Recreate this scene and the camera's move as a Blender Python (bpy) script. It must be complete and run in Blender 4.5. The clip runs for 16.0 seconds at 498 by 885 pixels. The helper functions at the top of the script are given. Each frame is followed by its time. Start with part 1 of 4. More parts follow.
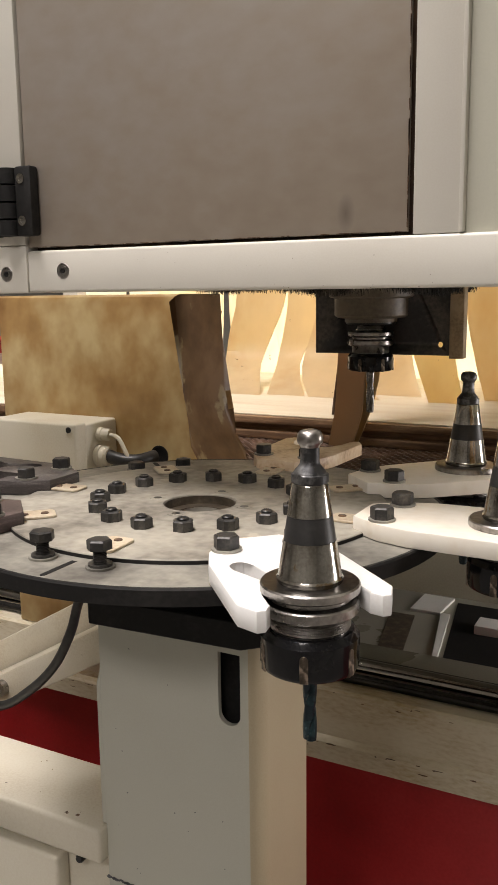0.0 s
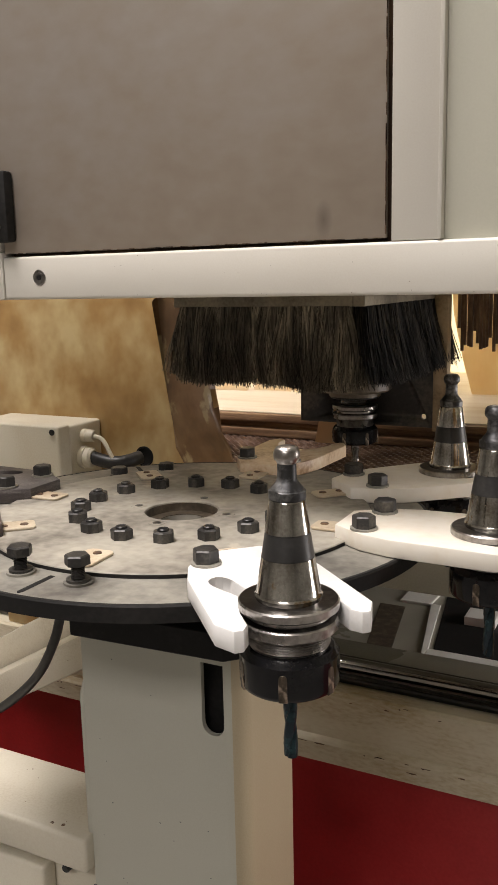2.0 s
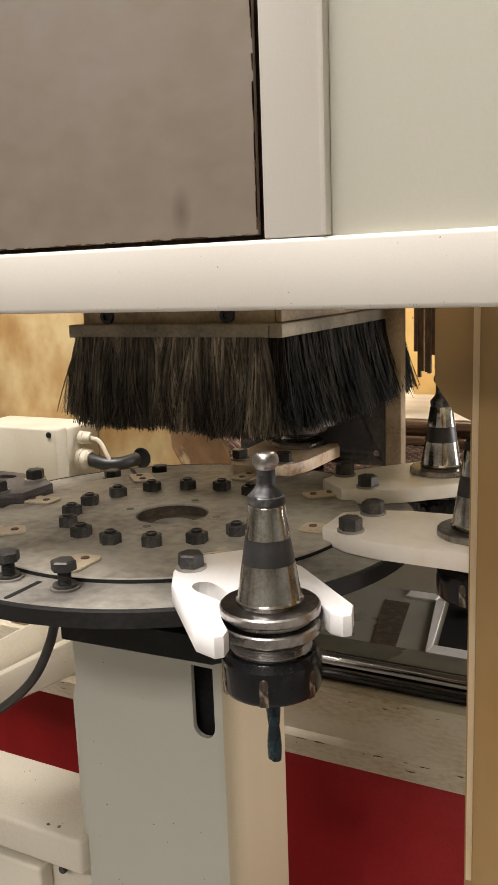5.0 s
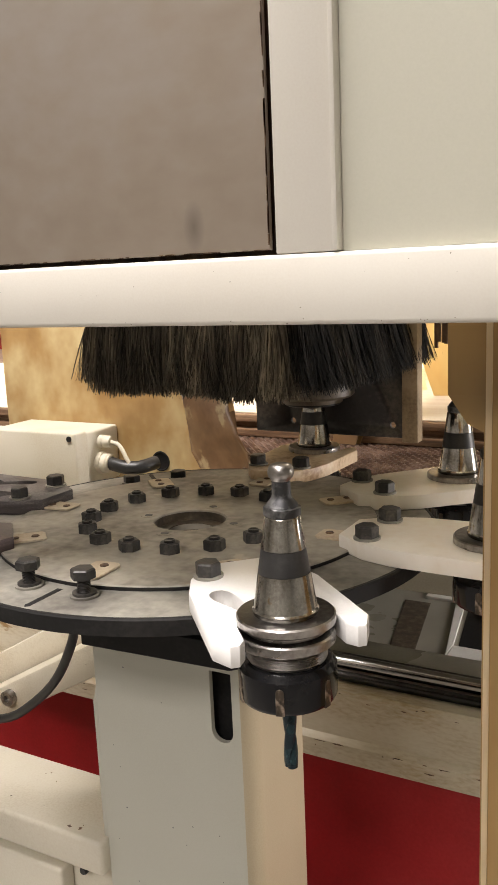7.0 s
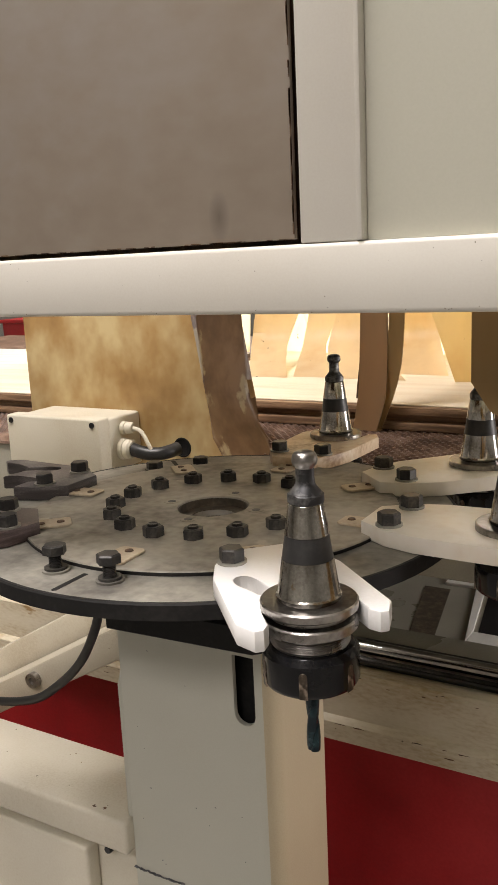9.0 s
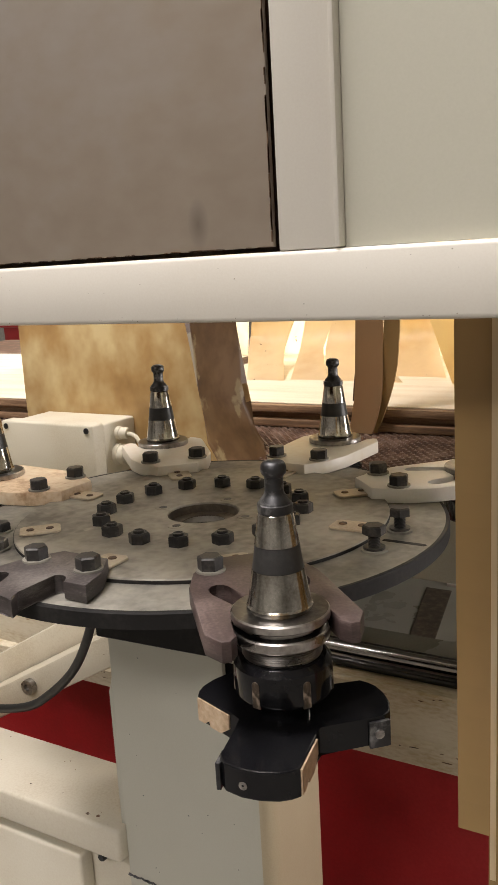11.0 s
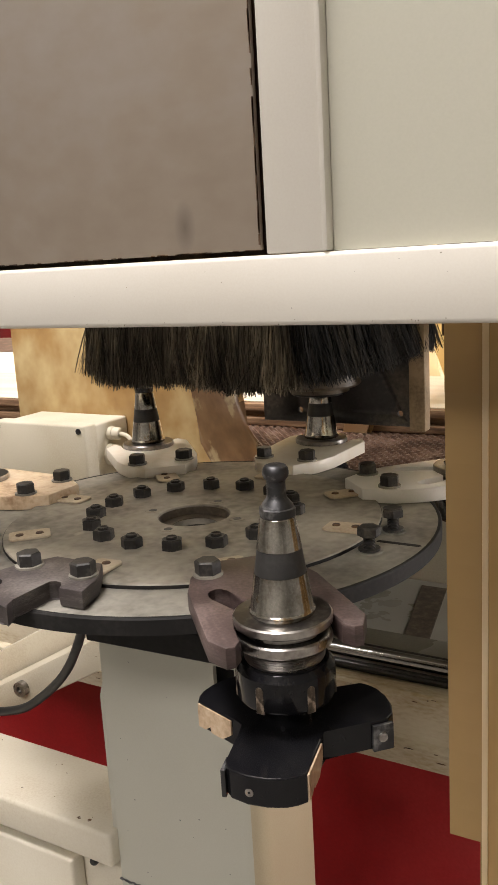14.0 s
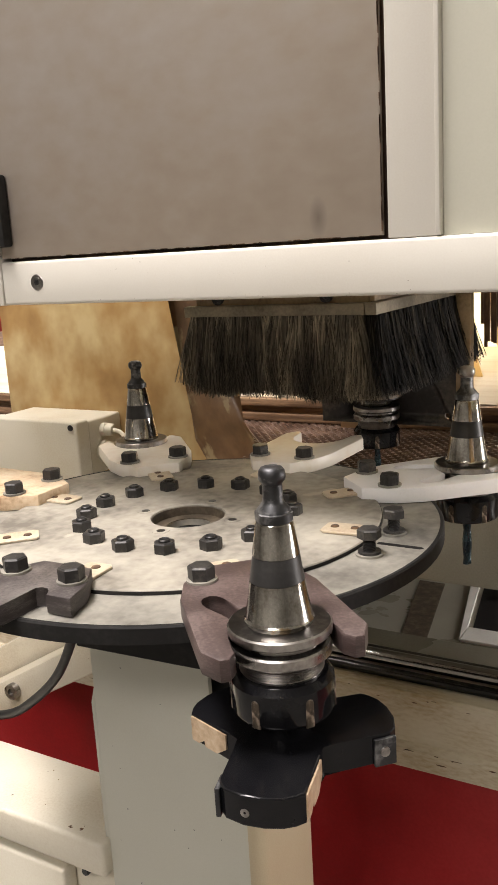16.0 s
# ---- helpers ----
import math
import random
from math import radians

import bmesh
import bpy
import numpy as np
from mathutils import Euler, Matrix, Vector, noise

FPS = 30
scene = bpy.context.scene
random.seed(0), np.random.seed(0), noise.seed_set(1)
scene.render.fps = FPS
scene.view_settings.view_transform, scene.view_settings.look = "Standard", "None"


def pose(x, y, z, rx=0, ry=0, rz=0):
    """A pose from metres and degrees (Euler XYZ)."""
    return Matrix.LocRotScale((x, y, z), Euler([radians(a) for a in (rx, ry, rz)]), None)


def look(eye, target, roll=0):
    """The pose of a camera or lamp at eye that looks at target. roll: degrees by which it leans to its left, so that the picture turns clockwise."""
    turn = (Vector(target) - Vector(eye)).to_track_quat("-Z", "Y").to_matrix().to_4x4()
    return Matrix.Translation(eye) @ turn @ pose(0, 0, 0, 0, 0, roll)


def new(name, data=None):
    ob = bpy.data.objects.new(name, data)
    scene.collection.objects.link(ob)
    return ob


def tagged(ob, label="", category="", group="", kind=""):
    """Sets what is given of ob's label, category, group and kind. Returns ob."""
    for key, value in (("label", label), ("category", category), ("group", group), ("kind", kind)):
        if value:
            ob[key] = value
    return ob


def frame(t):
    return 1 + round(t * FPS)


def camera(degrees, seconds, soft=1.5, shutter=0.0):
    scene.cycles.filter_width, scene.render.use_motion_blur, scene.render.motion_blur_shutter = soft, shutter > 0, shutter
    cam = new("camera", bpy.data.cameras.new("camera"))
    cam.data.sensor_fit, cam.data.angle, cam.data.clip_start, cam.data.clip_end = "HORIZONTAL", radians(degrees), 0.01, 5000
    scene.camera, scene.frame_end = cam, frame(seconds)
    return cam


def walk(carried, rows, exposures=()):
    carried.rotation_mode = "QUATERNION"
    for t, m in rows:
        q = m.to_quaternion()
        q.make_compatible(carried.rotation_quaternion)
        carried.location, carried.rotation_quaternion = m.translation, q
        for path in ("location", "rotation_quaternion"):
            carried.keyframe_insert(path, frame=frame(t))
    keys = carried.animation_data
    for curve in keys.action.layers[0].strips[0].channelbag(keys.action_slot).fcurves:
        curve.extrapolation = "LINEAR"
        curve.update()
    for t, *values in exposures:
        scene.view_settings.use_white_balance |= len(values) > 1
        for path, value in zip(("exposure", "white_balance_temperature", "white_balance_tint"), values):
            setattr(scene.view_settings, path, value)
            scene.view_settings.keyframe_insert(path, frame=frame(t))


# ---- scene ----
cam = camera(32.5, 16.0)
PATH = [
    (0, (0.322, -0.531, 1.147), (-0.597, 1.211, 0.799), -0.7),
    (0.5, (0.321, -0.531, 1.153), (-0.585, 1.217, 0.803), -0.9),
    (1, (0.322, -0.525, 1.152), (-0.582, 1.222, 0.79), -1.0),
    (1.5, (0.323, -0.52, 1.157), (-0.576, 1.228, 0.788), -1.1),
    (2, (0.325, -0.52, 1.159), (-0.575, 1.227, 0.784), -1.3),
    (2.5, (0.325, -0.516, 1.159), (-0.577, 1.228, 0.778), -1.4),
    (3, (0.328, -0.511, 1.159), (-0.573, 1.232, 0.775), -1.5),
    (3.5, (0.331, -0.512, 1.161), (-0.571, 1.231, 0.778), -1.7),
    (6, (0.34, -0.516, 1.167), (-0.596, 1.208, 0.777), -2.3),
    (6.5, (0.34, -0.517, 1.171), (-0.61, 1.198, 0.777), -2.4),
    (7, (0.342, -0.516, 1.171), (-0.616, 1.196, 0.785), -2.5),
    (7.5, (0.342, -0.512, 1.172), (-0.62, 1.198, 0.785), -2.5),
    (8, (0.342, -0.517, 1.17), (-0.636, 1.181, 0.768), -2.4),
    (8.5, (0.342, -0.521, 1.172), (-0.653, 1.164, 0.756), -2.6),
    (9, (0.342, -0.521, 1.173), (-0.653, 1.163, 0.756), -2.7),
    (11.5, (0.351, -0.512, 1.176), (-0.652, 1.168, 0.763), -3.3),
    (12, (0.351, -0.511, 1.177), (-0.65, 1.17, 0.762), -3.3),
    (12.5, (0.352, -0.509, 1.178), (-0.652, 1.17, 0.764), -3.4),
    (13, (0.351, -0.508, 1.177), (-0.65, 1.172, 0.762), -3.4),
    (13.5, (0.352, -0.507, 1.177), (-0.646, 1.175, 0.759), -3.3),
    (14, (0.351, -0.507, 1.178), (-0.644, 1.176, 0.757), -3.3),
    (14.5, (0.349, -0.505, 1.175), (-0.641, 1.181, 0.752), -3.2),
    (15, (0.344, -0.502, 1.173), (-0.642, 1.185, 0.744), -3.2),
    (15.5, (0.341, -0.495, 1.174), (-0.65, 1.186, 0.735), -3.2),
    (16, (0.341, -0.488, 1.177), (-0.646, 1.195, 0.74), -3.4),
]
walk(cam, [(t, look(eye, target, roll)) for t, eye, target, roll in PATH],
     [(0, -0.15), (2, -0.13), (3, -0.09), (3.5, 0.12), (6, 0.46), (7, 0.54), (8, 0.37), (9, 0.13), (12.5, 0.22), (13.5, 0.3), (14.5, 0.46), (15.2, 0.55), (16, 0.35)])

# ---- world, lamps, exposure ----
world = bpy.data.worlds.new("world")
scene.world = world
world.use_nodes = True
world.node_tree.nodes["Background"].inputs[0].default_value = (1.0, 0.94, 0.92, 1)
world.node_tree.nodes["Background"].inputs[1].default_value = 0.04


def area_lamp(name, x, y, z, sx, sy, watts, colour, aim=None):
    """A ceiling luminaire or an added fill: an area lamp that shines down, or at a point."""
    d = bpy.data.lights.new(name, "AREA")
    d.shape, d.size, d.size_y, d.energy, d.color = "RECTANGLE", sx, sy, watts, colour
    ob = new(name, d)
    ob.matrix_world = look((x, y, z), aim or (x, y + 0.001, 0))
    return ob


WARM = (1.0, 0.91, 0.79)
NEUTRAL = (1.0, 0.93, 0.905)
area_lamp("hall_lamp_over", -0.38, -0.58, 3.3, 1.5, 0.5, 98, NEUTRAL, (-0.1, -0.3, 1.0))
# added fill for the upright faces that the overhead lamp only grazes
area_lamp("fill_lamp_front", 0.35, -3.0, 3.3, 1.6, 0.5, 38, NEUTRAL, (0, 0, 1.0))
# added low fill with no known source, brightens the machine pan
area_lamp("fill_lamp_side", 2.6, 1.6, 1.2, 0.5, 1.4, 55, NEUTRAL, (-0.15, 1.35, 0.3))
area_lamp("hall_lamp_back", -0.9, 4.4, 3.3, 2.2, 0.6, 330, WARM, (-0.3, 1.1, 0.95))

# ---- materials ----


def principled(name):
    m = bpy.data.materials.new(name)
    m.use_nodes = True
    return m, m.node_tree, m.node_tree.nodes["Principled BSDF"]


def surface(name, base, rough=0.5, metal=0.0, dark=None, light=None, fine=400.0, broad=18.0, amount=0.5, bump=0.1,
            stretch=(1, 1, 1), vary=0.0, spec=0.5, chips=None, chip_size=60.0, chip_at=0.70):
    """A worn surface: two scales of noise in colour and roughness, fine relief, and chips or stains where wanted."""
    m, tree, b = principled(name)
    n, link = tree.nodes, tree.links.new
    dark = dark or tuple(c * 0.72 for c in base)
    light = light or tuple(min(1.0, c * 1.1) for c in base)
    co = n.new("ShaderNodeTexCoord")
    mp = n.new("ShaderNodeMapping")
    mp.inputs["Scale"].default_value = stretch
    link(co.outputs["Object"], mp.inputs["Vector"])
    a = n.new("ShaderNodeTexNoise")
    a.inputs["Scale"].default_value, a.inputs["Detail"].default_value = broad, 5
    link(mp.outputs[0], a.inputs["Vector"])
    f = n.new("ShaderNodeTexNoise")
    f.inputs["Scale"].default_value, f.inputs["Detail"].default_value = fine, 3
    link(mp.outputs[0], f.inputs["Vector"])
    ramp = n.new("ShaderNodeValToRGB")
    ramp.color_ramp.elements[0].position, ramp.color_ramp.elements[1].position = 0.5 - 0.25, 0.5 + 0.22
    ramp.color_ramp.elements[0].color = (*dark, 1)
    ramp.color_ramp.elements[1].color = (*light, 1)
    mid = ramp.color_ramp.elements.new(0.5)
    mid.color = (*base, 1)
    mix = n.new("ShaderNodeMath")
    mix.operation = "MULTIPLY_ADD"
    mix.inputs[1].default_value = 0.3
    link(f.outputs[0], mix.inputs[0])
    scaled = n.new("ShaderNodeMath")
    scaled.operation = "MULTIPLY"
    scaled.inputs[1].default_value = 0.7
    link(a.outputs[0], scaled.inputs[0])
    link(scaled.outputs[0], mix.inputs[2])
    around = n.new("ShaderNodeMath")
    around.operation = "MULTIPLY_ADD"
    around.inputs[1].default_value, around.inputs[2].default_value = amount * 2, 0.5 - amount
    link(mix.outputs[0], around.inputs[0])
    link(around.outputs[0], ramp.inputs[0])
    colour = ramp.outputs[0]
    if chips:
        c = n.new("ShaderNodeTexNoise")
        c.inputs["Scale"].default_value, c.inputs["Detail"].default_value = chip_size, 6
        link(mp.outputs[0], c.inputs["Vector"])
        cr = n.new("ShaderNodeValToRGB")
        cr.color_ramp.elements[0].position, cr.color_ramp.elements[1].position = chip_at, chip_at + 0.03
        link(c.outputs[0], cr.inputs[0])
        cm = n.new("ShaderNodeMix")
        cm.data_type = "RGBA"
        link(cr.outputs[0], cm.inputs[0])
        link(colour, cm.inputs[6])
        cm.inputs[7].default_value = (*chips, 1)
        colour = cm.outputs[2]
    if vary:
        info = n.new("ShaderNodeObjectInfo")
        hue = n.new("ShaderNodeHueSaturation")
        span = n.new("ShaderNodeMapRange")
        span.inputs[3].default_value, span.inputs[4].default_value = 1 - vary, 1 + vary
        link(info.outputs["Random"], span.inputs[0])
        link(span.outputs[0], hue.inputs["Value"])
        link(colour, hue.inputs["Color"])
        colour = hue.outputs[0]
    link(colour, b.inputs["Base Color"])
    rr = n.new("ShaderNodeMapRange")
    rr.inputs[3].default_value, rr.inputs[4].default_value = max(0.03, rough - 0.12), min(1, rough + 0.12)
    link(a.outputs[0], rr.inputs[0])
    link(rr.outputs[0], b.inputs["Roughness"])
    b.inputs["Metallic"].default_value = metal
    b.inputs["Specular IOR Level"].default_value = spec
    if bump:
        bp = n.new("ShaderNodeBump")
        bp.inputs["Strength"].default_value, bp.inputs["Distance"].default_value = bump, 0.001
        link(f.outputs[0], bp.inputs["Height"])
        link(bp.outputs[0], b.inputs["Normal"])
    return m


def pvc(name, tint, through_amount, dirt=70, dirt_at=0.72):
    """Dirty amber soft-plastic sheet: gloss over a part that lets light through."""
    m = surface(name, tint, 0.38, 0, (tint[0] * 0.86, tint[1] * 0.76, tint[2] * 0.6), None, 40, 6, 0.5, 0.05, (1, 1, 0.5), chips=(0.12, 0.06, 0.02), chip_size=dirt, chip_at=dirt_at)
    tree = m.node_tree
    b, out = tree.nodes["Principled BSDF"], tree.nodes["Material Output"]
    t = tree.nodes.new("ShaderNodeBsdfTranslucent")
    mix = tree.nodes.new("ShaderNodeMixShader")
    mix.inputs[0].default_value = through_amount
    src = b.inputs["Base Color"].links[0].from_socket
    tree.links.new(src, t.inputs[0])
    tree.links.new(b.outputs[0], mix.inputs[1])
    tree.links.new(t.outputs[0], mix.inputs[2])
    tree.links.new(mix.outputs[0], out.inputs[0])
    return m


HOOD = surface("hood_paint", (0.66, 0.63, 0.56), 0.38, 0, (0.60, 0.56, 0.48), (0.70, 0.68, 0.61), 900, 7, 0.4, 0.04, chips=(0.25, 0.2, 0.14), chip_size=150, chip_at=0.78)
DOOR = surface("door_steel", (0.42, 0.358, 0.292), 0.34, 0.4, (0.35, 0.285, 0.22), (0.47, 0.43, 0.385), 60, 3.0, 0.6, 0.006, (0.8, 1, 1.2))
dn = DOOR.node_tree
dco, dmap, dlen, dramp, dmix = (dn.nodes.new(k) for k in ("ShaderNodeTexCoord", "ShaderNodeMapping", "ShaderNodeVectorMath", "ShaderNodeValToRGB", "ShaderNodeMix"))
dmap.vector_type = "POINT"
dmap.inputs["Location"].default_value = (-0.1235 / 0.006, 0, -1.1935 / 0.0125)
dmap.inputs["Scale"].default_value = (1 / 0.006, 0, 1 / 0.0125)
dlen.operation = "LENGTH"
dramp.color_ramp.elements[0].color, dramp.color_ramp.elements[1].color = (0.55, 0.55, 0.55, 1), (0, 0, 0, 1)
dramp.color_ramp.elements[1].position = 1.0
dmix.data_type = "RGBA"
dmix.inputs[7].default_value = (0.12, 0.11, 0.10, 1)
dbase = dn.nodes["Principled BSDF"].inputs["Base Color"]
dn.links.new(dco.outputs["Object"], dmap.inputs["Vector"])
dn.links.new(dmap.outputs[0], dlen.inputs[0])
dn.links.new(dlen.outputs["Value"], dramp.inputs[0])
dn.links.new(dramp.outputs[0], dmix.inputs[0])
dn.links.new(dbase.links[0].from_socket, dmix.inputs[6])
dn.links.new(dmix.outputs[2], dbase)
SIDE = surface("side_panel_paint", (0.46, 0.45, 0.37), 0.45, 0, (0.42, 0.41, 0.335), (0.49, 0.48, 0.40), 900, 4, 0.4, 0.04)
CREAM = surface("cream_paint", (0.63, 0.58, 0.465), 0.42, 0, (0.50, 0.43, 0.31), (0.68, 0.64, 0.53), 500, 9, 0.65, 0.03, chips=(0.24, 0.17, 0.10), chip_size=75, chip_at=0.735)
COLUMN = surface("column_paint", (0.505, 0.50, 0.425), 0.42, 0, (0.45, 0.435, 0.355), (0.545, 0.54, 0.465), 900, 5, 0.4, 0.03, chips=(0.14, 0.10, 0.07), chip_size=120, chip_at=0.765)
CASTING = surface("casting_paint", (0.36, 0.225, 0.09), 0.36, 0, (0.20, 0.105, 0.038), (0.52, 0.41, 0.215), 26, 11, 0.85, 0.01, (1, 1, 0.8), spec=0.3)
# darker copy of the casting paint: the right face's shade, with pale drips
CASTING_SIDE = surface("casting_shaded_side", (0.115, 0.062, 0.028), 0.36, 0, (0.055, 0.030, 0.014), (0.17, 0.10, 0.05), 40, 12, 0.9, 0.02, spec=0.25, chips=(0.27, 0.205, 0.11), chip_size=16, chip_at=0.60)
BOX = surface("junction_box_plastic", (0.60, 0.56, 0.45), 0.5, 0, (0.50, 0.43, 0.31), (0.64, 0.60, 0.50), 500, 9, 0.5, 0.04)
DISC = surface("dusty_steel", (0.33, 0.305, 0.255), 0.6, 0.15, (0.16, 0.145, 0.12), (0.44, 0.41, 0.34), 120, 13, 0.9, 0.05, chips=(0.48, 0.44, 0.36), chip_size=22, chip_at=0.70)
RING = surface("ring_steel", (0.25, 0.238, 0.205), 0.55, 0.3, (0.13, 0.12, 0.105), (0.36, 0.34, 0.29), 150, 20, 0.8, 0.05)
BLACK = surface("black_oxide", (0.022, 0.021, 0.021), 0.38, 0.3, (0.012, 0.012, 0.012), (0.06, 0.055, 0.05), 500, 60, 0.6, 0.1, vary=0.3)
BLACK_DUSTY = surface("dusty_black_oxide", (0.038, 0.036, 0.034), 0.45, 0.3, (0.02, 0.019, 0.018), (0.105, 0.096, 0.082), 500, 70, 0.6, 0.12, vary=0.25)
MATT_BLACK = surface("matt_black", (0.013, 0.0125, 0.012), 0.6, 0, None, (0.03, 0.028, 0.026), 300, 20, 0.5, 0.06, spec=0.2)
STEEL = surface("ground_steel", (0.46, 0.44, 0.41), 0.13, 1.0, (0.24, 0.21, 0.175), (0.66, 0.64, 0.60), 700, 70, 0.8, 0.015, (1, 1, 0.9), chips=(0.42, 0.32, 0.21), chip_size=90, chip_at=0.665)
STEEL_DARK = surface("worn_steel", (0.36, 0.34, 0.32), 0.3, 1.0, (0.17, 0.16, 0.15), (0.5, 0.48, 0.45), 400, 60, 0.7, 0.06)
FLANGE = surface("dark_worn_steel", (0.10, 0.094, 0.088), 0.34, 1.0, (0.065, 0.06, 0.056), (0.22, 0.21, 0.195), 400, 60, 0.7, 0.05)
STUD = surface("gunmetal_stud", (0.075, 0.075, 0.077), 0.48, 1.0, (0.06, 0.06, 0.062), (0.28, 0.28, 0.28), 300, 90, 0.8, 0.06)
BAND = surface("dark_taper_band", (0.036, 0.035, 0.034), 0.42, 0.3, None, (0.06, 0.057, 0.054), 400, 70, 0.5, 0.04)
NUT = surface("black_nut", (0.006, 0.006, 0.007), 0.13, 0.0, (0.004, 0.004, 0.005), (0.014, 0.0135, 0.013), 400, 60, 0.3, 0.02, spec=0.25)
BRASSY = surface("worn_flat", (0.55, 0.41, 0.27), 0.42, 0.35, (0.36, 0.25, 0.15), (0.66, 0.54, 0.39), 500, 160, 0.6, 0.08)
MILL = surface("coated_carbide", (0.018, 0.032, 0.04), 0.24, 0.6, (0.012, 0.018, 0.026), (0.035, 0.075, 0.085), 500, 90, 0.7, 0.02)
MILL_GREY = surface("grey_carbide", (0.16, 0.15, 0.14), 0.25, 0.8, None, (0.3, 0.28, 0.26), 500, 90, 0.6, 0.02)
WHITE = surface("white_plastic", (0.84, 0.83, 0.81), 0.36, 0, (0.74, 0.72, 0.68), (0.88, 0.87, 0.85), 500, 14, 0.4, 0.04)
YELLOWED = surface("yellowed_plastic", (0.78, 0.73, 0.635), 0.4, 0, (0.68, 0.585, 0.45), (0.82, 0.78, 0.70), 120, 16, 0.55, 0.03)
TAN = surface("scorched_plastic", (0.66, 0.50, 0.33), 0.5, 0, (0.36, 0.22, 0.12), (0.74, 0.62, 0.46), 250, 24, 0.9, 0.06)
PHENOLIC = surface("brown_phenolic", (0.064, 0.042, 0.038), 0.5, 0, (0.032, 0.020, 0.018), (0.125, 0.09, 0.082), 500, 35, 0.8, 0.12, (1, 1, 7))
PHENOLIC_DARK = surface("dark_phenolic", (0.055, 0.045, 0.043), 0.5, 0, (0.03, 0.024, 0.023), (0.14, 0.125, 0.115), 500, 30, 0.8, 0.1, (1, 1, 7))
PLATE = surface("tan_plate", (0.52, 0.44, 0.32), 0.5, 0, (0.38, 0.29, 0.19), (0.58, 0.51, 0.39), 400, 50, 0.6, 0.05, vary=0.12)
RED = surface("red_paint", (0.36, 0.014, 0.017), 0.45, 0, (0.28, 0.010, 0.012), (0.42, 0.022, 0.025), 260, 9, 0.7, 0.12)
TRAY = surface("grey_green_paint", (0.30, 0.285, 0.23), 0.3, 0, (0.22, 0.21, 0.165), (0.36, 0.345, 0.28), 500, 5, 0.6, 0.03)
BED = surface("bed_paint", (0.60, 0.54, 0.405), 0.40, 0, (0.42, 0.33, 0.19), (0.66, 0.61, 0.48), 300, 16, 0.85, 0.03, (0.35, 1, 1), chips=(0.30, 0.19, 0.08), chip_size=28, chip_at=0.69)
RAIL_DARK = surface("oily_dark_steel", (0.05, 0.048, 0.046), 0.25, 0.8, (0.02, 0.02, 0.02), (0.12, 0.115, 0.11), 300, 14, 0.7, 0.02, (0.15, 1, 1))
RAIL = surface("guide_steel", (0.42, 0.41, 0.40), 0.18, 1.0, (0.22, 0.21, 0.20), (0.6, 0.59, 0.57), 300, 14, 0.7, 0.02, (0.15, 1, 1))
GRID = surface("brown_grid", (0.13, 0.075, 0.05), 0.45, 0, (0.06, 0.034, 0.024), (0.26, 0.18, 0.14), 400, 30, 0.8, 0.1)
BOARD_TOP = surface("board_face", (0.74, 0.66, 0.52), 0.55, 0, (0.6, 0.48, 0.33), (0.8, 0.74, 0.62), 300, 9, 0.5, 0.05, (0.4, 3, 3))
BOARD_EDGE = surface("board_edge", (0.17, 0.10, 0.055), 0.55, 0, (0.09, 0.05, 0.028), (0.30, 0.19, 0.11), 400, 40, 0.9, 0.15, (0.2, 1, 4))
SLOT = surface("worn_slot", (0.10, 0.078, 0.058), 0.4, 0.8, (0.03, 0.026, 0.02), (0.40, 0.32, 0.25), 500, 160, 0.9, 0.1)
AMBER = pvc("amber_strip", (0.88, 0.77, 0.56), 0.62)
AMBER_PALE = pvc("pale_amber_strip", (0.95, 0.90, 0.76), 0.85)
SPECKED = pvc("specked_amber_strip", (0.88, 0.76, 0.48), 0.66, 80, 0.665)
STAINED = pvc("stained_brown_strip", (0.44, 0.29, 0.155), 0.4)
AMBER_NEAR = pvc("amber_strip_dusty", (0.40, 0.265, 0.11), 0.3)
BROWN_FLAP = surface("burnt_flap", (0.10, 0.055, 0.03), 0.6, 0, (0.04, 0.022, 0.014), (0.2, 0.12, 0.06), 300, 40, 0.9, 0.15, (1, 1, 0.3))
BRISTLE = surface("bristle", (0.028, 0.026, 0.024), 0.7, 0, (0.011, 0.0105, 0.010), (0.085, 0.075, 0.062), 300, 60, 0.9, 0.0, (1, 1, 0.15), spec=0.12)
BRISTLE_DUSTY = surface("dusty_bristle", (0.095, 0.085, 0.068), 0.65, 0, (0.035, 0.031, 0.026), (0.26, 0.225, 0.17), 300, 60, 0.9, 0.0, (1, 1, 0.15), spec=0.2)
for strands, low, high in ((BRISTLE, 0.3, 1.25), (BRISTLE_DUSTY, 0.22, 1.9)):
    nt = strands.node_tree
    geo, span, tone = nt.nodes.new("ShaderNodeNewGeometry"), nt.nodes.new("ShaderNodeMapRange"), nt.nodes.new("ShaderNodeHueSaturation")
    shader = nt.nodes["Principled BSDF"]
    span.inputs[3].default_value, span.inputs[4].default_value = low, high
    nt.links.new(geo.outputs["Random Per Island"], span.inputs[0])
    nt.links.new(span.outputs[0], tone.inputs["Value"])
    nt.links.new(shader.inputs["Base Color"].links[0].from_socket, tone.inputs["Color"])
    nt.links.new(tone.outputs[0], shader.inputs["Base Color"])
STRIP = surface("brush_strip", (0.22, 0.19, 0.14), 0.5, 0.3, (0.12, 0.10, 0.07), (0.30, 0.26, 0.19), 400, 30, 0.8, 0.08)
STEEL_CHIP = surface("bare_chip", (0.13, 0.13, 0.14), 0.5, 0.3, None, (0.24, 0.24, 0.25), 400, 80, 0.8, 0.1)
